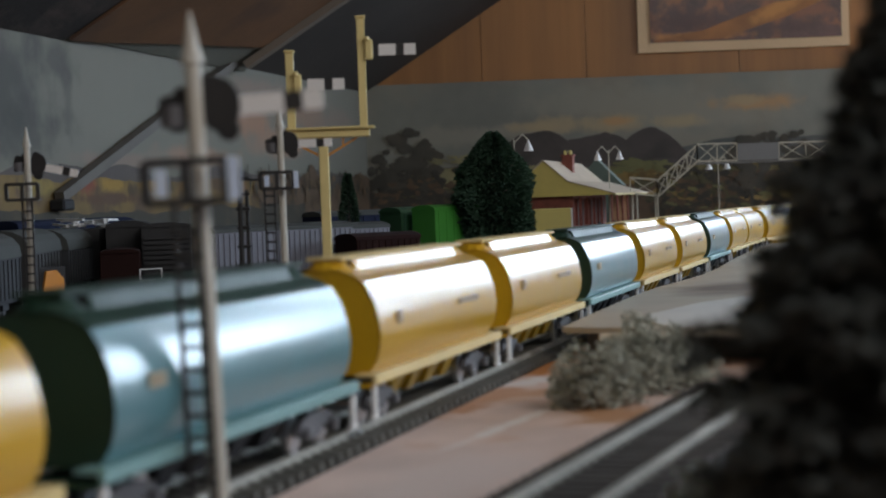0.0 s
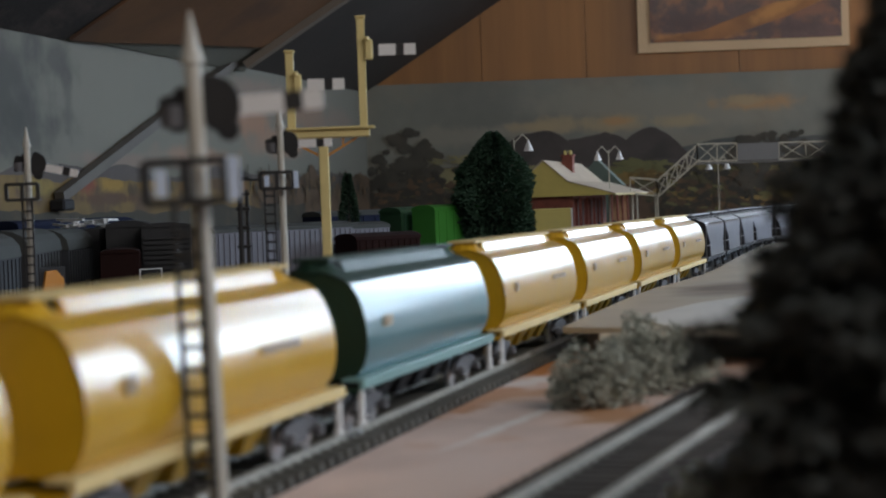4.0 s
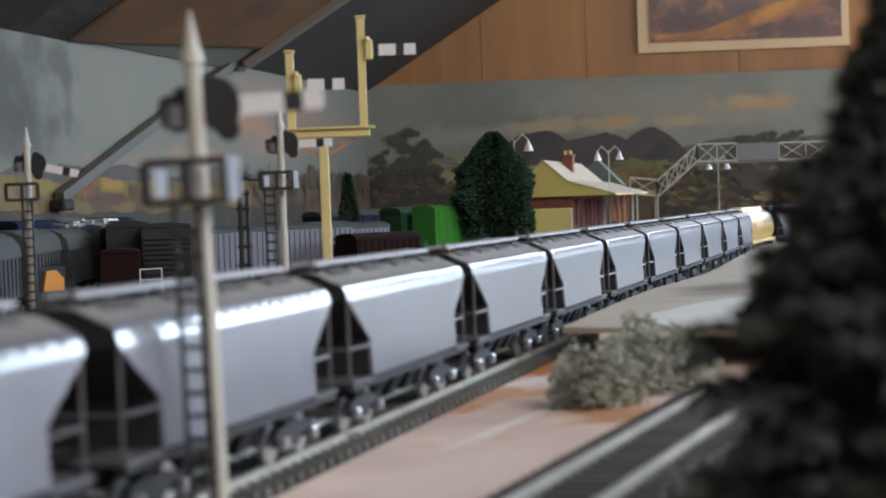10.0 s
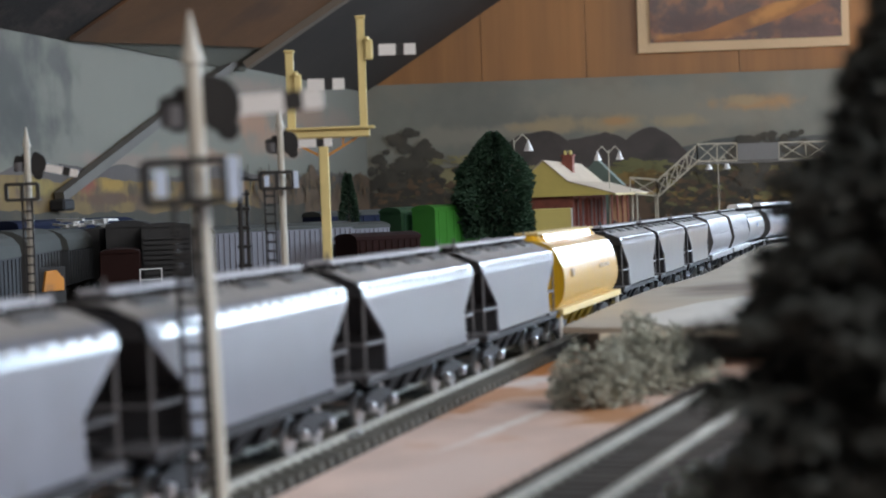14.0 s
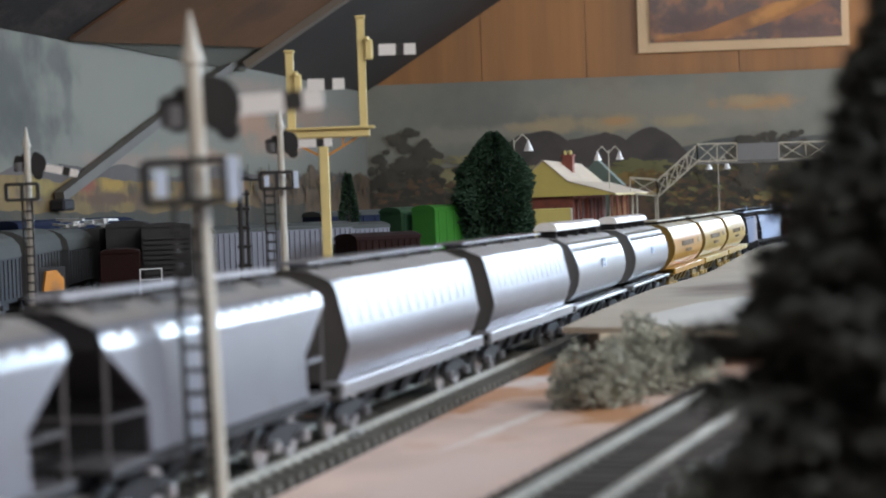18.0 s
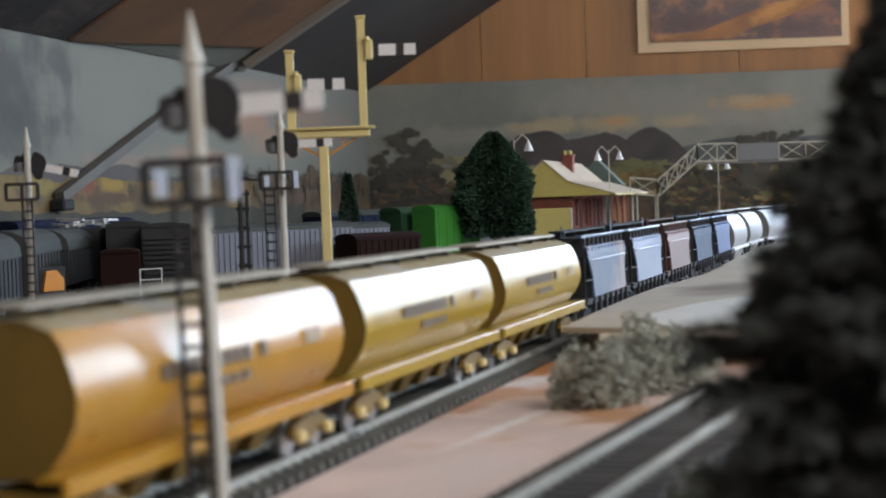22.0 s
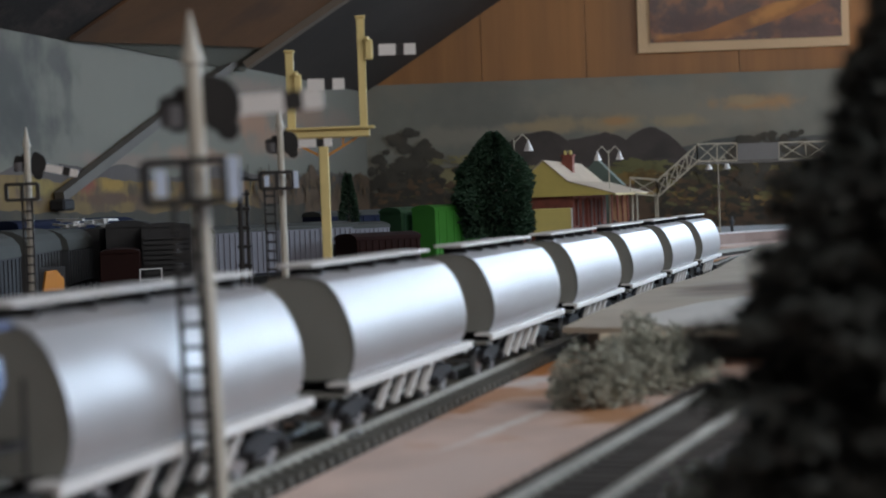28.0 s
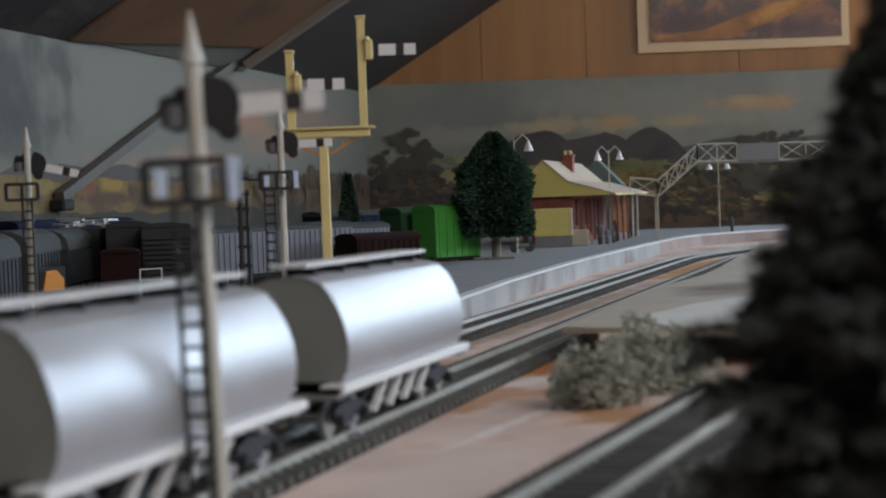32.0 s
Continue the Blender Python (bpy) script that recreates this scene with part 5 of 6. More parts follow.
for i in range(24):
    x, y = rng.uniform(-0.062, 0.030), rng.uniform(-0.024, 0.016)
    a = Vector((x, y, 0.0521 + 0.0003 * i))
    part("timber", bar(B(), a, a + Vector((rng.uniform(0.022, 0.045), rng.uniform(-0.022, 0.022), rng.uniform(-0.001, 0.002))), 0.0024, 0.0018), WHITE, flat)
orange_sign = thing("orange_plate", "bright orange wagon end in the yard", "wagon", at=park(-0.2635, 1.14, 40))
part("plate", prism(B(), [(-0.008, 0.012), (0.009, 0.012), (0.009, 0.020), (0.003, 0.026), (-0.005, 0.0255)], -0.001, 0.001, "y"), ORANGE, orange_sign)
part("frame", box(B(), -0.012, 0.012, 0.0012, 0.020, 0.0, 0.028), VANDARK, orange_sign)
hoop = thing("yard_railing", "small white wire railing in the yard", "railing", at=park(-0.1935, 1.12, 60))
part("rail", bar(bar(B(), (-0.0075, 0, 0.0), (-0.0075, 0, 0.025), 0.0006, 0.0006), (-0.0078, 0, 0.025), (0.0078, 0, 0.025), 0.0006, 0.0006), WHITE, hoop)
part("rail", bar(B(), (-0.0075, 0, 0.018), (0.0075, 0, 0.018), 0.0005, 0.0005), WHITE, hoop)
part("post", bar(B(), (0.0075, 0, 0.0), (0.0075, 0, 0.025), 0.0006, 0.0006), WHITE, hoop)
# ---- the train ----
def full(half, peak):
    """A closed cross-section from the right half, bottom to top."""
    return [(-y, z) for y, z in half] + peak + [(y, z) for y, z in reversed(half)]


def bogie(parent, x, frame_mat, box_mat):
    bm = B()
    for sy in (-1, 1):
        y = sy * 0.0112
        prism(bm, [(x - 0.0135, 0.0058), (x - 0.0120, 0.0085), (x - 0.005, 0.0098), (x + 0.005, 0.0098), (x + 0.0120, 0.0085), (x + 0.0135, 0.0058), (x + 0.0105, 0.0042), (x + 0.006, 0.0062), (x + 0.003, 0.0035), (x - 0.003, 0.0035), (x - 0.006, 0.0062), (x - 0.0105, 0.0042)], y - 0.0009, y + 0.0009, "y")
    box(bm, x - 0.003, x + 0.003, -0.0105, 0.0105, 0.0065, 0.0105)
    bg = part("bogie", bm, frame_mat, parent)
    for dx in (-0.0105, 0.0105):
        bm = B()
        for sy in (-1, 1):
            rod(bm, (x + dx, sy * 0.0076, 0.0052), (x + dx, sy * 0.0094, 0.0052), 0.0052, 14)
        rod(bm, (x + dx, -0.0115, 0.0052), (x + dx, 0.0115, 0.0052), 0.0009, 6)
        part("wheelset", bm, STEEL, bg, "bright steel wheels on an axle")
        for sy in (-1, 1):
            bm = box(B(), x + dx - 0.0016, x + dx + 0.0016, sy * 0.0131 - 0.0012, sy * 0.0131 + 0.0012, 0.0036, 0.0068, bevel=0.0005)
            part("axle_box", bm, box_mat, bg)
    return bg


def coupler(parent, x):
    bm = B()
    s = 1 if x > 0 else -1
    box(bm, x - 0.001, x + s * 0.0045, -0.0012, 0.0012, 0.0078, 0.0098)
    box(bm, x + s * 0.0025, x + s * 0.0058, -0.0020, 0.0020, 0.0072, 0.0104, bevel=0.0004)
    part("coupler", bm, DARK, parent)


def bars(parent, x0, x1, y, z0, z1, n, material, seed):
    """Unreadable lettering as plain bars on the near side."""
    rng = random.Random(seed)
    x = x0
    bm = B()
    step = (x1 - x0) / n
    for i in range(n):
        if rng.random() < 0.85:
            box(bm, x, x + step * 0.62, y - 0.0004, y + 0.0004, z0, z1)
        x += step
    part("lettering", bm, material, parent)


def barrel(label, length, half, peak, body, end, sill, roof=None, ribs=0, walkway=None, legs=None, chutes=DARK, frame_mat=IRON, box_mat=IRON, sill_z=(0.0128, 0.0158), sill_y=0.0168, chute_n=4, trough=0.0, braces=0, walk_z=0.0485, walk_t=0.0010, hatch=None, marks=None):
    """A bogie hopper with curved sides."""
    t = thing("hopper_wagon", label, "hopper wagon", "train of hopper wagons")
    L = length / 2
    sec_ = full(half, peak)
    n = len(half)
    bm = B()
    for sy in (-1, 1):
        skin(bm, [(sy * y, z) for y, z in half], -L, L)
    bmesh.ops.recalc_face_normals(bm, faces=bm.faces)
    ob = part("side", bm, body, t, "", True)
    bm = B()
    skin(bm, [(-half[-1][0], half[-1][1])] + peak + [(half[-1][0], half[-1][1])], -L, L)
    part("roof", bm, roof or body, t)
    for x in (-L, L):
        s = 1 if x > 0 else -1
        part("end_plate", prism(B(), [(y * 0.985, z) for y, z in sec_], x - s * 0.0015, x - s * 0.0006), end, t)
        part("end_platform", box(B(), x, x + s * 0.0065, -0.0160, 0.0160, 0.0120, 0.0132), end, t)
        coupler(t, x + s * 0.0065)
    for sy in (-1, 1):
        bm = box(B(), -L - 0.006, L + 0.006, sy * sill_y - 0.0008, sy * sill_y + 0.0008, sill_z[0], sill_z[1], bevel=0.0003)
        box(bm, -L - 0.006, L + 0.006, min(sy * sill_y, sy * 0.011), max(sy * sill_y, sy * 0.011), sill_z[1] - 0.0008, sill_z[1])
        part("sill", bm, sill, t)
        if legs:
            for x in (-L - 0.004, L + 0.004):
                bm = B()
                box(bm, x - 0.0010, x + 0.0010, sy * 0.0160 - 0.0006, sy * 0.0160 + 0.0006, 0.0030, sill_z[0])
                box(bm, x - 0.0022, x + 0.0022, sy * 0.0160 - 0.0008, sy * 0.0160 + 0.0008, 0.0030, 0.0040)
                part("step", bm, legs, t, "white end step")
        for i in range(ribs):
            x = -L + length * (i + 0.5) / ribs
            bm = B()
            for (y0, z0), (y1, z1) in zip(half[len(half) // 2:-1], half[len(half) // 2 + 1:]):
                bar(bm, (x, sy * y0, z0), (x, sy * y1, z1), 0.0006, 0.0003)
            part("rib", bm, body, t)
    part("underframe", box(B(), -L - 0.0065, L + 0.0065, -0.0035, 0.0035, 0.0085, 0.0125), DARK, t)
    span = length - 0.062
    for i in range(chute_n):
        x = -span / 2 + span * (i + 0.5) / chute_n
        w = span / chute_n * 0.44
        bm = B()
        v = [bm.verts.new(p) for p in ((x - w, -0.013, 0.0150), (x + w, -0.013, 0.0150), (x + w, 0.013, 0.0150), (x - w, 0.013, 0.0150), (x - w * 0.4, -0.007, 0.0045), (x + w * 0.4, -0.007, 0.0045), (x + w * 0.4, 0.007, 0.0045), (x - w * 0.4, 0.007, 0.0045))]
        for f in ((0, 1, 5, 4), (1, 2, 6, 5), (2, 3, 7, 6), (3, 0, 4, 7), (4, 5, 6, 7), (0, 3, 2, 1)):
            bm.faces.new([v[j] for j in f])
        part("discharge_chute", bm, chutes, t)
    for i in range(braces):
        x = -span / 2 + span * (i + 0.3) / braces
        for sy in (-1, 1):
            part("chute_brace", bar(B(), (x - 0.004, sy * 0.0135, 0.0045), (x + 0.003, sy * 0.0150, 0.0130), 0.0022, 0.0010), sill, t, "white chute brace")
    if walkway:
        zt = peak[len(peak) // 2][1]
        if walk_t > 0.003:
            arc = [(0.0058 * math.cos(math.pi * i / 10), walk_z - walk_t + walk_t * math.sin(math.pi * i / 10) ** 0.8) for i in range(11)]
            bm = prism(B(), arc, -L * 0.86, L * 0.86)
        else:
            bm = box(B(), -L * 0.97, L * 0.97, -0.0055, 0.0055, walk_z - walk_t, walk_z, bevel=0.0002)
        part("roof_walkway", bm, walkway, t)
        for i in range(5):
            x = -L * 0.80 + L * 1.6 * i / 4
            part("walkway_bracket", box(B(), x - 0.0006, x + 0.0006, -0.0045, 0.0045, zt - 0.0005, walk_z - walk_t), DARK, t)
    if trough:
        zt = peak[len(peak) // 2][1]
        tr = [(-0.0065, zt - 0.0012), (-0.0050, zt + trough), (0.0050, zt + trough), (0.0065, zt - 0.0012)]
        part("roof_hatch", prism(B(), tr, -L * 0.80, L * 0.80), roof or body, t)
        for x in (-L * 0.90, L * 0.90):
            bm = rod(B(), (x, 0, zt - 0.001), (x, 0, zt + trough * 0.9), 0.0075, 12, 0.0045)
            part("hatch_dome", bm, hatch or body, t)
    for x in (-L + 0.015, L - 0.015):
        bogie(t, x, frame_mat, box_mat)
    if marks:
        for x0, x1, z0, z1, nn, mt in marks:
            yy = max(y for y, z in half if z0 - 0.006 < z < z1 + 0.006)
            bars(t, x0, x1, -yy - 0.0002, z0, z1, nn, mt, 3)
    return t


V_HALF = [(0.0120, 0.0150), (0.0140, 0.0163), (0.0160, 0.0192), (0.0171, 0.0230), (0.0174, 0.0272), (0.0170, 0.0315), (0.0160, 0.0355), (0.0145, 0.0392), (0.0125, 0.0424)]
V_PEAK = [(-0.0100, 0.0440), (-0.005, 0.0458), (0.0, 0.0462), (0.005, 0.0458), (0.0100, 0.0440)]
S_HALF = [(0.0150, 0.0162), (0.0166, 0.0190), (0.0174, 0.0225), (0.0175, 0.0265), (0.0168, 0.0310), (0.0153, 0.0355), (0.0130, 0.0400), (0.0098, 0.0435)]
S_PEAK = [(-0.006, 0.0450), (0.0, 0.0455), (0.006, 0.0450)]
A_HALF = [(0.0135, 0.0160), (0.0158, 0.0205), (0.0176, 0.0262), (0.0166, 0.0315), (0.0155, 0.0365), (0.0143, 0.0415), (0.0130, 0.0440)]
A_PEAK = [(-0.006, 0.0470), (0.0, 0.0475), (0.006, 0.0470)]
B_HALF = [(0.0085, 0.0155), (0.0118, 0.0170), (0.0148, 0.0200), (0.0168, 0.0245), (0.0174, 0.0290), (0.0168, 0.0335), (0.0152, 0.0380), (0.0128, 0.0425)]
B_PEAK = [(-0.007, 0.0455), (0.0, 0.0460), (0.007, 0.0455)]
D_HALF = [(0.0092, 0.0150), (0.0112, 0.0175), (0.0142, 0.0210), (0.0165, 0.0255), (0.0172, 0.0300), (0.0162, 0.0350), (0.0143, 0.0400), (0.0122, 0.0430)]
D_PEAK = [(-0.007, 0.0450), (0.0, 0.0455), (0.007, 0.0450)]


def make_yellow():
    return barrel("yellow grain hopper with curved sides, cream sill and white steps", 0.143, V_HALF, V_PEAK, YELLOW, YELLOW, CREAM, None, 0, CREAM, WHITE, YELLOW, IRON, IRON, trough=0.0025, hatch=YELLOW,
                  walk_z=0.0496, marks=[(-0.055, -0.050, 0.0290, 0.0325, 3, MARK_PALE), (0.018, 0.046, 0.0300, 0.0318, 11, MARK_PALE)])


def make_teal():
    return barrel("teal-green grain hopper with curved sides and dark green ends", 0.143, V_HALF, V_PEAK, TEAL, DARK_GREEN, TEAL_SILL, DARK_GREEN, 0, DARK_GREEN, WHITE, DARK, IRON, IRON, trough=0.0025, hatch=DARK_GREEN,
                  walk_z=0.0496, marks=[(-0.056, -0.048, 0.0290, 0.0320, 3, MARK_PALE)])


def make_silver():
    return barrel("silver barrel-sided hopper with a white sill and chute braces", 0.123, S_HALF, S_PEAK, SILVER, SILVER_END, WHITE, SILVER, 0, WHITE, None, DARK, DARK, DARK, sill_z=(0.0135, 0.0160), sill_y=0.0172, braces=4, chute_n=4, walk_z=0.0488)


def make_ribbed():
    # the end plates are a darker brown-grey than the sides
    return barrel("dull silver ribbed hopper with angled sides", 0.145, A_HALF, A_PEAK, mat("wagon_dull_silver_paint", (0.25, 0.245, 0.265), 0.36, metal=0.5, var=0.06, bump=0.05), mat("brown_grey_darker", (0.085, 0.08, 0.08), 0.55, var=0.15), PALE, GREY_ROOF, 15, GREY, None, DARK, DARK, IRON, sill_z=(0.0125, 0.0165), sill_y=0.0166, walk_z=0.0495)


def make_pale():
    # the end plates are a much darker grey than the sides
    t = barrel("pale grey hopper with smooth curved sides and white walkway", 0.134, B_HALF, B_PEAK, PALE, mat("grey_end_darker", (0.12, 0.122, 0.128), 0.55, var=0.15), PALE, GREY_ROOF, 0, GLOSS_WHITE, None, DARK, DARK, IRON, walk_z=0.0535, walk_t=0.0042, sill_z=(0.0130, 0.0145), sill_y=0.0160,
                  marks=[(-0.006, 0.006, 0.0300, 0.0340, 2, LENS_WHITE)])
    for sy in (-1, 1):
        for i in range(22):
            x = -0.063 + 0.006 * i
            part("eave_cleat", bar(B(), (x, sy * 0.0147, 0.0392), (x, sy * 0.0112, 0.0438), 0.0009, 0.0012), SILVER_END, t)
    return t


DUSTY_BOARD = mat("dusty_running_board", (0.40, 0.37, 0.30), 0.5, var=0.2, bump=0.1)
# the roof's grey-white highlight is put into this paler gold and its spots
HIGHLIT_ROOF = mat("highlit_gold_roof_paint", (0.36, 0.29, 0.16), 0.42, var=0.25, bump=0.1, spot=(0.44, 0.42, 0.38), spot_scale=36, spot_at=0.5)


def make_gold(body=None, label="weathered olive-gold hopper with smooth curved sides"):
    body = body or GOLD
    return barrel(label, 0.153, D_HALF, D_PEAK, body, GOLD_DARK, body, HIGHLIT_ROOF, 0, DUSTY_BOARD, None, GOLD_DARK, GOLD_DARK, CREAM, walk_z=0.0480, sill_z=(0.0125, 0.0165), sill_y=0.0168,
                  marks=[(-0.040, 0.020, 0.0298, 0.0332, 12, MARK), (-0.020, 0.010, 0.0255, 0.0275, 5, MARK), (0.046, 0.058, 0.0300, 0.0335, 3, MARK_PALE)])


def make_orange_gold():
    return make_gold(ORANGE_GOLD, "weathered orange-gold hopper with smooth curved sides")


HATCH = mat("roof_hatch_dark", (0.085, 0.083, 0.085), 0.7, var=0.3, bump=0.1)


def slab(label, length, body, end, roof, rails, castle=False, inset=0.017, zm=0.0265):
    """A flat-sided grain hopper with sloping end sheets, open end platforms and a roof walkway."""
    t = thing("hopper_wagon", label, "hopper wagon", "train of hopper wagons")
    L = length / 2
    yb, yt = 0.0168, 0.0156
    zb, zt, ze = 0.0158, 0.0360 if castle else 0.0382, 0.0428
    E = L - (0.0080 if castle else 0.0)
    bend = [(E - (E - L + inset) * (1 - (1 - f) ** 1.6), zt + (zm - zt) * f) for f in (0.0, 0.15, 0.35, 0.6, 1.0)] if castle else [(E, zt), (L - inset, zm)]
    out = [(-L + inset, zb), (L - inset, zb)] + bend[::-1] + [(-x, z) for x, z in bend]
    for sy in (-1, 1):
        bm = B()
        v = [bm.verts.new((x, sy * (yb + (yt - yb) * (z - zb) / (zt - zb)), z)) for x, z in out]
        bm.faces.new(v)
        r = bmesh.ops.extrude_face_region(bm, geom=list(bm.faces))
        bmesh.ops.translate(bm, verts=[g for g in r["geom"] if isinstance(g, bmesh.types.BMVert)], vec=(0, -sy * 0.0008, 0))
        part("side", bm, body, t)
        bm = B()
        if castle:
            skin(bm, [(sy * yt, zt), (sy * 0.01535, zt + 0.0022), (sy * 0.0149, zt + 0.0044), (sy * 0.0120, zt + 0.0052)], -E, E)
        else:
            skin(bm, [(sy * yt, zt), (sy * 0.0150, zt + 0.0028), (sy * 0.0142, ze - 0.0008), (sy * 0.0128, ze)], -E, E)
        part("eave", bm, body, t)
        k = 0 if castle else 17
        for i in range(k):
            x = -L + 0.008 + (length - 0.016) * i / (k - 1)
            part("stanchion", box(B(), x - 0.0005, x + 0.0005, sy * 0.0146 - 0.0008, sy * 0.0146 + 0.0008, ze - 0.0030, ze - 0.0010), roof, t)
        part("sill", box(B(), -L, L, sy * 0.0150 - 0.0010, sy * 0.0150 + 0.0010, zb - 0.0030, zb - 0.0008), end, t)
    bm = B()
    if castle:
        box(bm, -E, E, -0.0120, 0.0120, zt + 0.0046, ze + 0.0024)
    else:
        skin(bm, [(-0.0128, ze), (-0.006, ze + 0.0030), (0, ze + 0.0034), (0.006, ze + 0.0030), (0.0128, ze)], -L, L)
    part("roof", bm, end if castle else roof, t)
    for sy in (-1, 1) if not castle else ():
        for i in range(4):
            x = -L * 0.72 + 1.44 * L * i / 3
            bm = polygon(B(), [(x - 0.0075, sy * 0.0085, ze + 0.0020), (x + 0.0075, sy * 0.0085, ze + 0.0020), (x + 0.0075, sy * 0.0050, ze + 0.0034), (x - 0.0075, sy * 0.0050, ze + 0.0034)], 0.0007, (0, 0, 1))
            part("roof_hatch", bm, HATCH, t, "dark roof hatch")
    for s in (-1, 1):
        bm = polygon(B(), [(s * E * 0.997, -yt + 0.0008, zt), (s * (L - inset) * 0.997, -yb + 0.0012, zm), (s * (L - inset) * 0.997, yb - 0.0012, zm), (s * E * 0.997, yt - 0.0008, zt)], 0.0006, (-s, 0, 0))
        polygon(bm, [(s * (L - inset) * 0.996, -yb + 0.0012, zm), (s * (L - inset) * 0.996, -yb + 0.0012, zb), (s * (L - inset) * 0.996, yb - 0.0012, zb), (s * (L - inset) * 0.996, yb - 0.0012, zm)], 0.0006, (-s, 0, 0))
        polygon(bm, [(s * E * 0.997, -yt + 0.001, zt), (s * E * 0.997, -0.013, ze), (s * E * 0.997, 0, ze + 0.003), (s * E * 0.997, 0.013, ze), (s * E * 0.997, yt - 0.001, zt)], 0.0006, (-s, 0, 0))
        part("end_sheet", bm, end, t, "dark sloping end sheet")
        bm = box(B(), s * (L - inset), s * L, -0.0165, 0.0165, zb - 0.0012, zb - 0.0002)
        part("end_platform", bm, end if castle else rails, t)
        bm = B()
        for sy in (-1, 1):
            rod(bm, (s * (L - 0.001), sy * 0.0150, zb), (s * (L - 0.001), sy * 0.0150, zt), 0.0005, 4)
        rod(bm, (s * (L - 0.001), -0.0150, 0.0245), (s * (L - 0.001), 0.0150, 0.0245), 0.0005, 4)
        for sy in (-1, 1):
            rod(bm, (s * (L - 0.001), sy * 0.0150, 0.0245), (s * (L - inset), sy * 0.0160, 0.0245), 0.0005, 4)
        part("handrail", bm, end if castle else rails, t)
        coupler(t, s * L)
    part("roof_walkway", box(B(), -L * 0.92, L * 0.92, -0.0045, 0.0030, 0.0478, 0.0488), WALKWAY if not castle else end, t)
    for i in range(5):
        x = -L * 0.85 + 1.7 * L * i / 4
        part("walkway_bracket", box(B(), x - 0.0005, x + 0.0005, -0.004, 0.0025, 0.0455, 0.0478), DARK, t)
    for x in (-L * 0.93, L * 0.93):
        part("walkway_post", rod(B(), (x, -0.0035, 0.0455), (x, -0.0035, 0.0512), 0.0004, 5), rails, t)
    if castle:
        for sy in (-1, 1):
            part("roof_rail", box(B(), -L * 0.975, L * 0.975, sy * 0.0125 - 0.0014, sy * 0.0125 + 0.0014, ze + 0.0022, ze + 0.0034, bevel=0.0003), rails, t)
            for i in range(10):
                x = -E * 0.95 + 1.9 * E * i / 9
                part("roof_latch", box(B(), x - 0.0011, x + 0.0011, sy * 0.0126 - 0.0012, sy * 0.0126 + 0.0012, zt + 0.0048, ze + 0.0022), end, t)
            for i in range(12):
                x = -E * 0.94 + 1.88 * E * i / 11
                part("eave_cleat", box(B(), x - 0.0007, x + 0.0007, sy * 0.0151 - 0.0006, sy * 0.0151 + 0.0006, zt + 0.0026, zt + 0.0041), body, t)
        for i in range(7):
            x = -L * 0.75 + 1.5 * L * i / 6
            for sy in (-1, 1):
                part("side_post", box(B(), x - 0.0012, x + 0.0012, sy * 0.0160 - 0.0012, sy * 0.0160 + 0.0010, 0.0085, zb + 0.0002), DARK, t)
        for sy in (-1, 1):
            part("side_rail", box(B(), -E * 0.93, E * 0.93, sy * 0.0162 - 0.0005, sy * 0.0162 + 0.0005, zt - 0.0024, zt - 0.0019), body, t)
    part("underframe", box(B(), -L, L, -0.0040, 0.0040, 0.0085, zb), DARK, t)
    for i in range(3):
        x = (i - 1) * 0.017
        bm = B()
        w = 0.0075
        v = [bm.verts.new(p) for p in ((x - w, -0.013, 0.0150), (x + w, -0.013, 0.0150), (x + w, 0.013, 0.0150), (x - w, 0.013, 0.0150), (x - 0.003, -0.007, 0.0050), (x + 0.003, -0.007, 0.0050), (x + 0.003, 0.007, 0.0050), (x - 0.003, 0.007, 0.0050))]
        for f in ((0, 1, 5, 4), (1, 2, 6, 5), (2, 3, 7, 6), (3, 0, 4, 7), (4, 5, 6, 7), (0, 3, 2, 1)):
            bm.faces.new([v[j] for j in f])
        part("discharge_chute", bm, DARK, t)
    for x in (-L + 0.022, L - 0.022):
        bogie(t, x, DARK, STEEL)
    return t


def make_grey():
    return slab("grey flat-sided grain hopper with dark end platforms", 0.127, GREY, DARK, GREY_ROOF, IRON)


def make_blue():
    # pale pinkish spots carry the sheen of the side in the blue paint
    return slab("dark blue flat-sided hopper with roof latches", 0.129, mat("wagon_blue_paint_pink_sheen", (0.070, 0.125, 0.25), 0.36, var=0.2, bump=0.05, coat=0.8, spot=(0.31, 0.25, 0.27), spot_scale=20, spot_at=0.48), DARK, BLUE, BLUE, True, 0.0168, 0.0250)


def make_light_blue():
    return slab("light blue flat-sided hopper with dark roof latches", 0.129, LIGHT_BLUE, DARK, BLUE, LIGHT_BLUE, True, 0.0168, 0.0250)


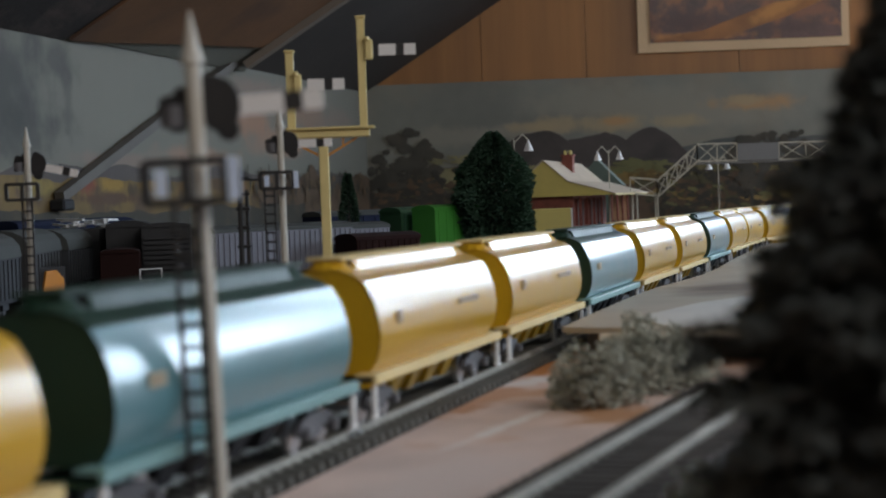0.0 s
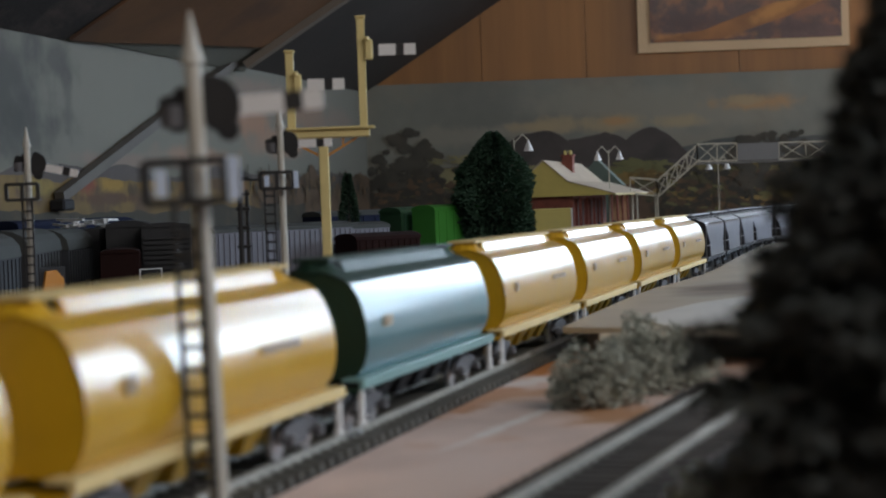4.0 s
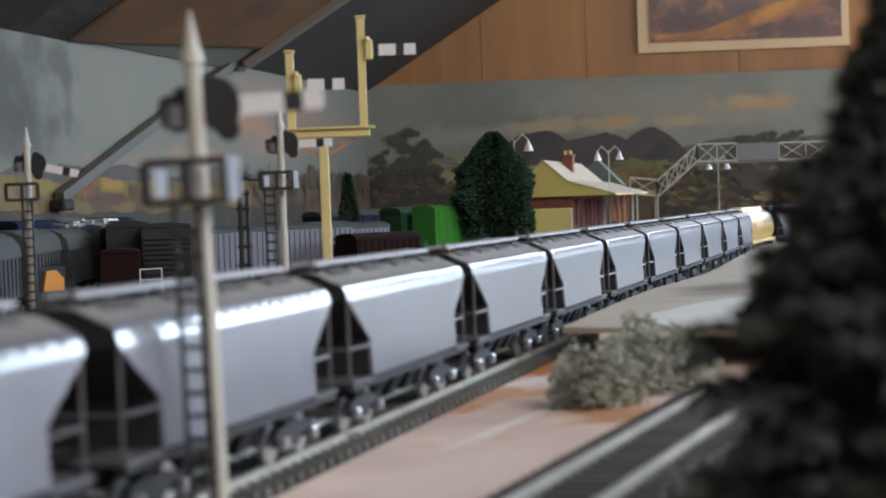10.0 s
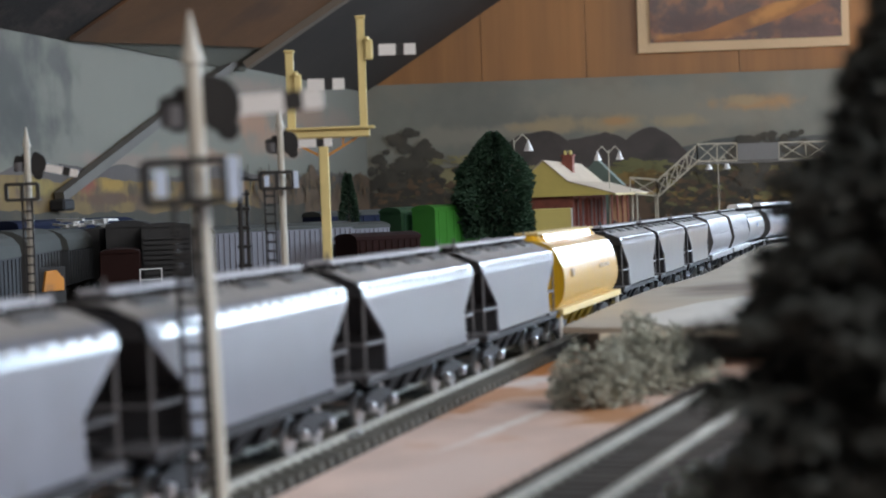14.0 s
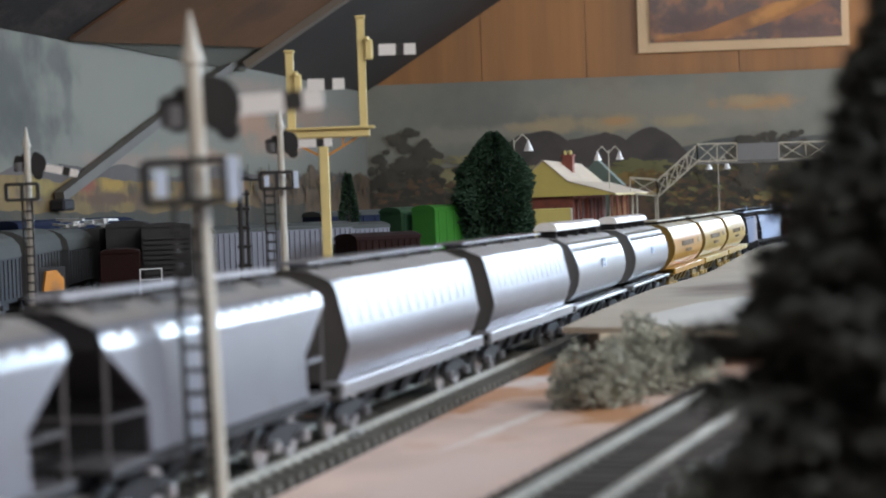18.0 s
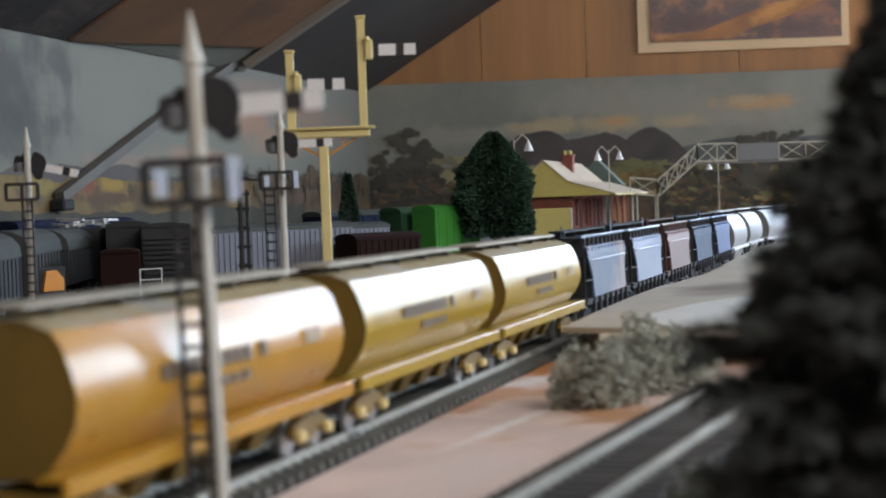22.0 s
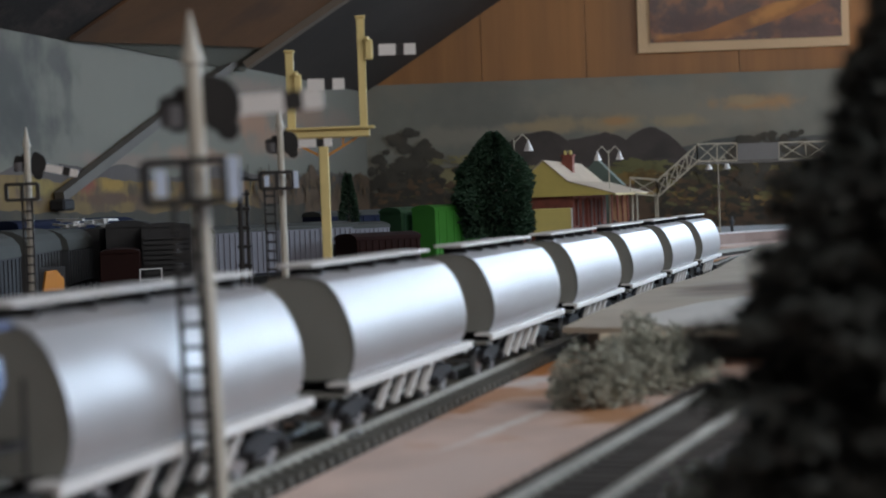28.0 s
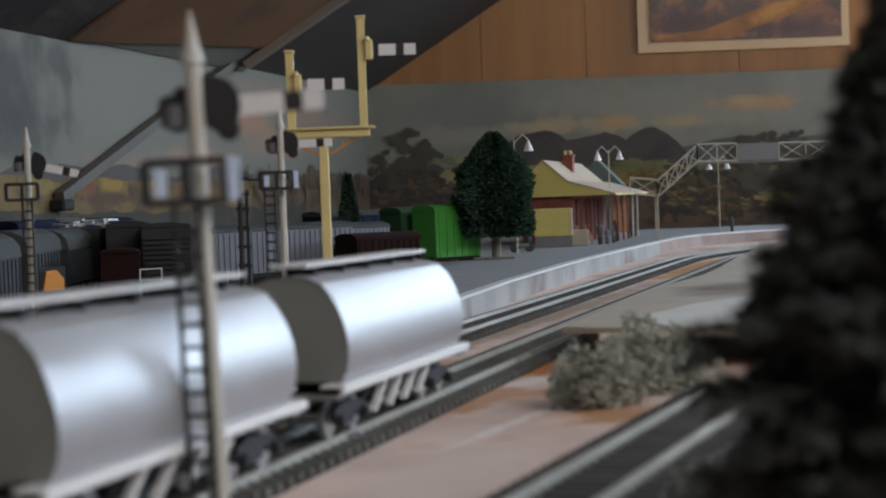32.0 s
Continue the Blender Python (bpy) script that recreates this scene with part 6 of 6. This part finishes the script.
def make_oxide():
    # the end sheets are much darker than the oxide sides
    return slab("oxide red flat-sided hopper with roof latches", 0.129, mat("wagon_faded_oxide_paint", (0.25, 0.140, 0.140), 0.36, var=0.15, bump=0.05, coat=0.8, spot=(0.22, 0.12, 0.11), spot_scale=40, spot_at=0.58), mat("oxide_darker", (0.07, 0.03, 0.025), 0.6), OXIDE, OXIDE, True, 0.0168, 0.0250)


def make_deep_blue():
    return slab("deep blue flat-sided hopper with roof latches", 0.129, DEEP_BLUE, DARK, DEEP_BLUE, DEEP_BLUE, True, 0.0168, 0.0250)


def make_pale_blue():
    return slab("pale blue-grey flat-sided hopper with dark roof latches", 0.129, PALE_BLUE, DARK, DARK, PALE_BLUE, True, 0.0168, 0.0250)


MAKERS = {"Y": make_yellow, "T": make_teal, "G": make_grey, "A": make_ribbed, "P": make_pale, "D": make_gold, "E": make_orange_gold, "S": make_silver, "b": make_blue, "l": make_light_blue, "o": make_oxide, "d": make_deep_blue, "p": make_pale_blue}
LENGTH = {"Y": 0.143, "T": 0.143, "G": 0.127, "A": 0.145, "P": 0.134, "D": 0.153, "E": 0.153, "S": 0.123}
# runs of like wagons: kinds, place of the first one's leading end at the start, pitch
RUNS = [("YYTYYTYYTYYYY", -0.4127, 0.1708), ("GGGGGGGGGGGGG", 1.8081, 0.1413), ("Y", 3.6450, 0.1697), ("GGG", 3.8148, 0.1419), ("AA", 4.2404, 0.1691), ("PP", 4.5785, 0.1693), ("EDD", 4.9171, 0.1731), ("blodp", 5.4363, 0.1407), ("SSSSSSS", 6.1397, 0.1642)]
train = []
first = {}
for kinds, s0, pitch in RUNS:
    for i, kd in enumerate(kinds):
        s = s0 + pitch * i + LENGTH.get(kd, 0.129) / 2
        if kd in first:
            ob = copy_thing(first[kd], on_line(s))
        else:
            ob = first[kd] = MAKERS[kd]()
            ob.matrix_basis = on_line(s)
        train.append((ob, s))

# how far the train has come, second by second
RUN = [0.0, 0.225, 0.418, 0.622, 0.866, 1.120, 1.378, 1.621, 1.836, 2.064, 2.297, 2.539, 2.784, 3.027, 3.272, 3.506, 3.734, 3.957, 4.17, 4.383, 4.594, 4.8, 5.003, 5.199, 5.403, 5.618, 5.819, 6.026, 6.229, 6.426, 6.64, 6.842, 7.055]


def motions():
    for ob, s in train:
        walk(ob, [(t, on_line(s - q)) for t, q in enumerate(RUN)])


motions()
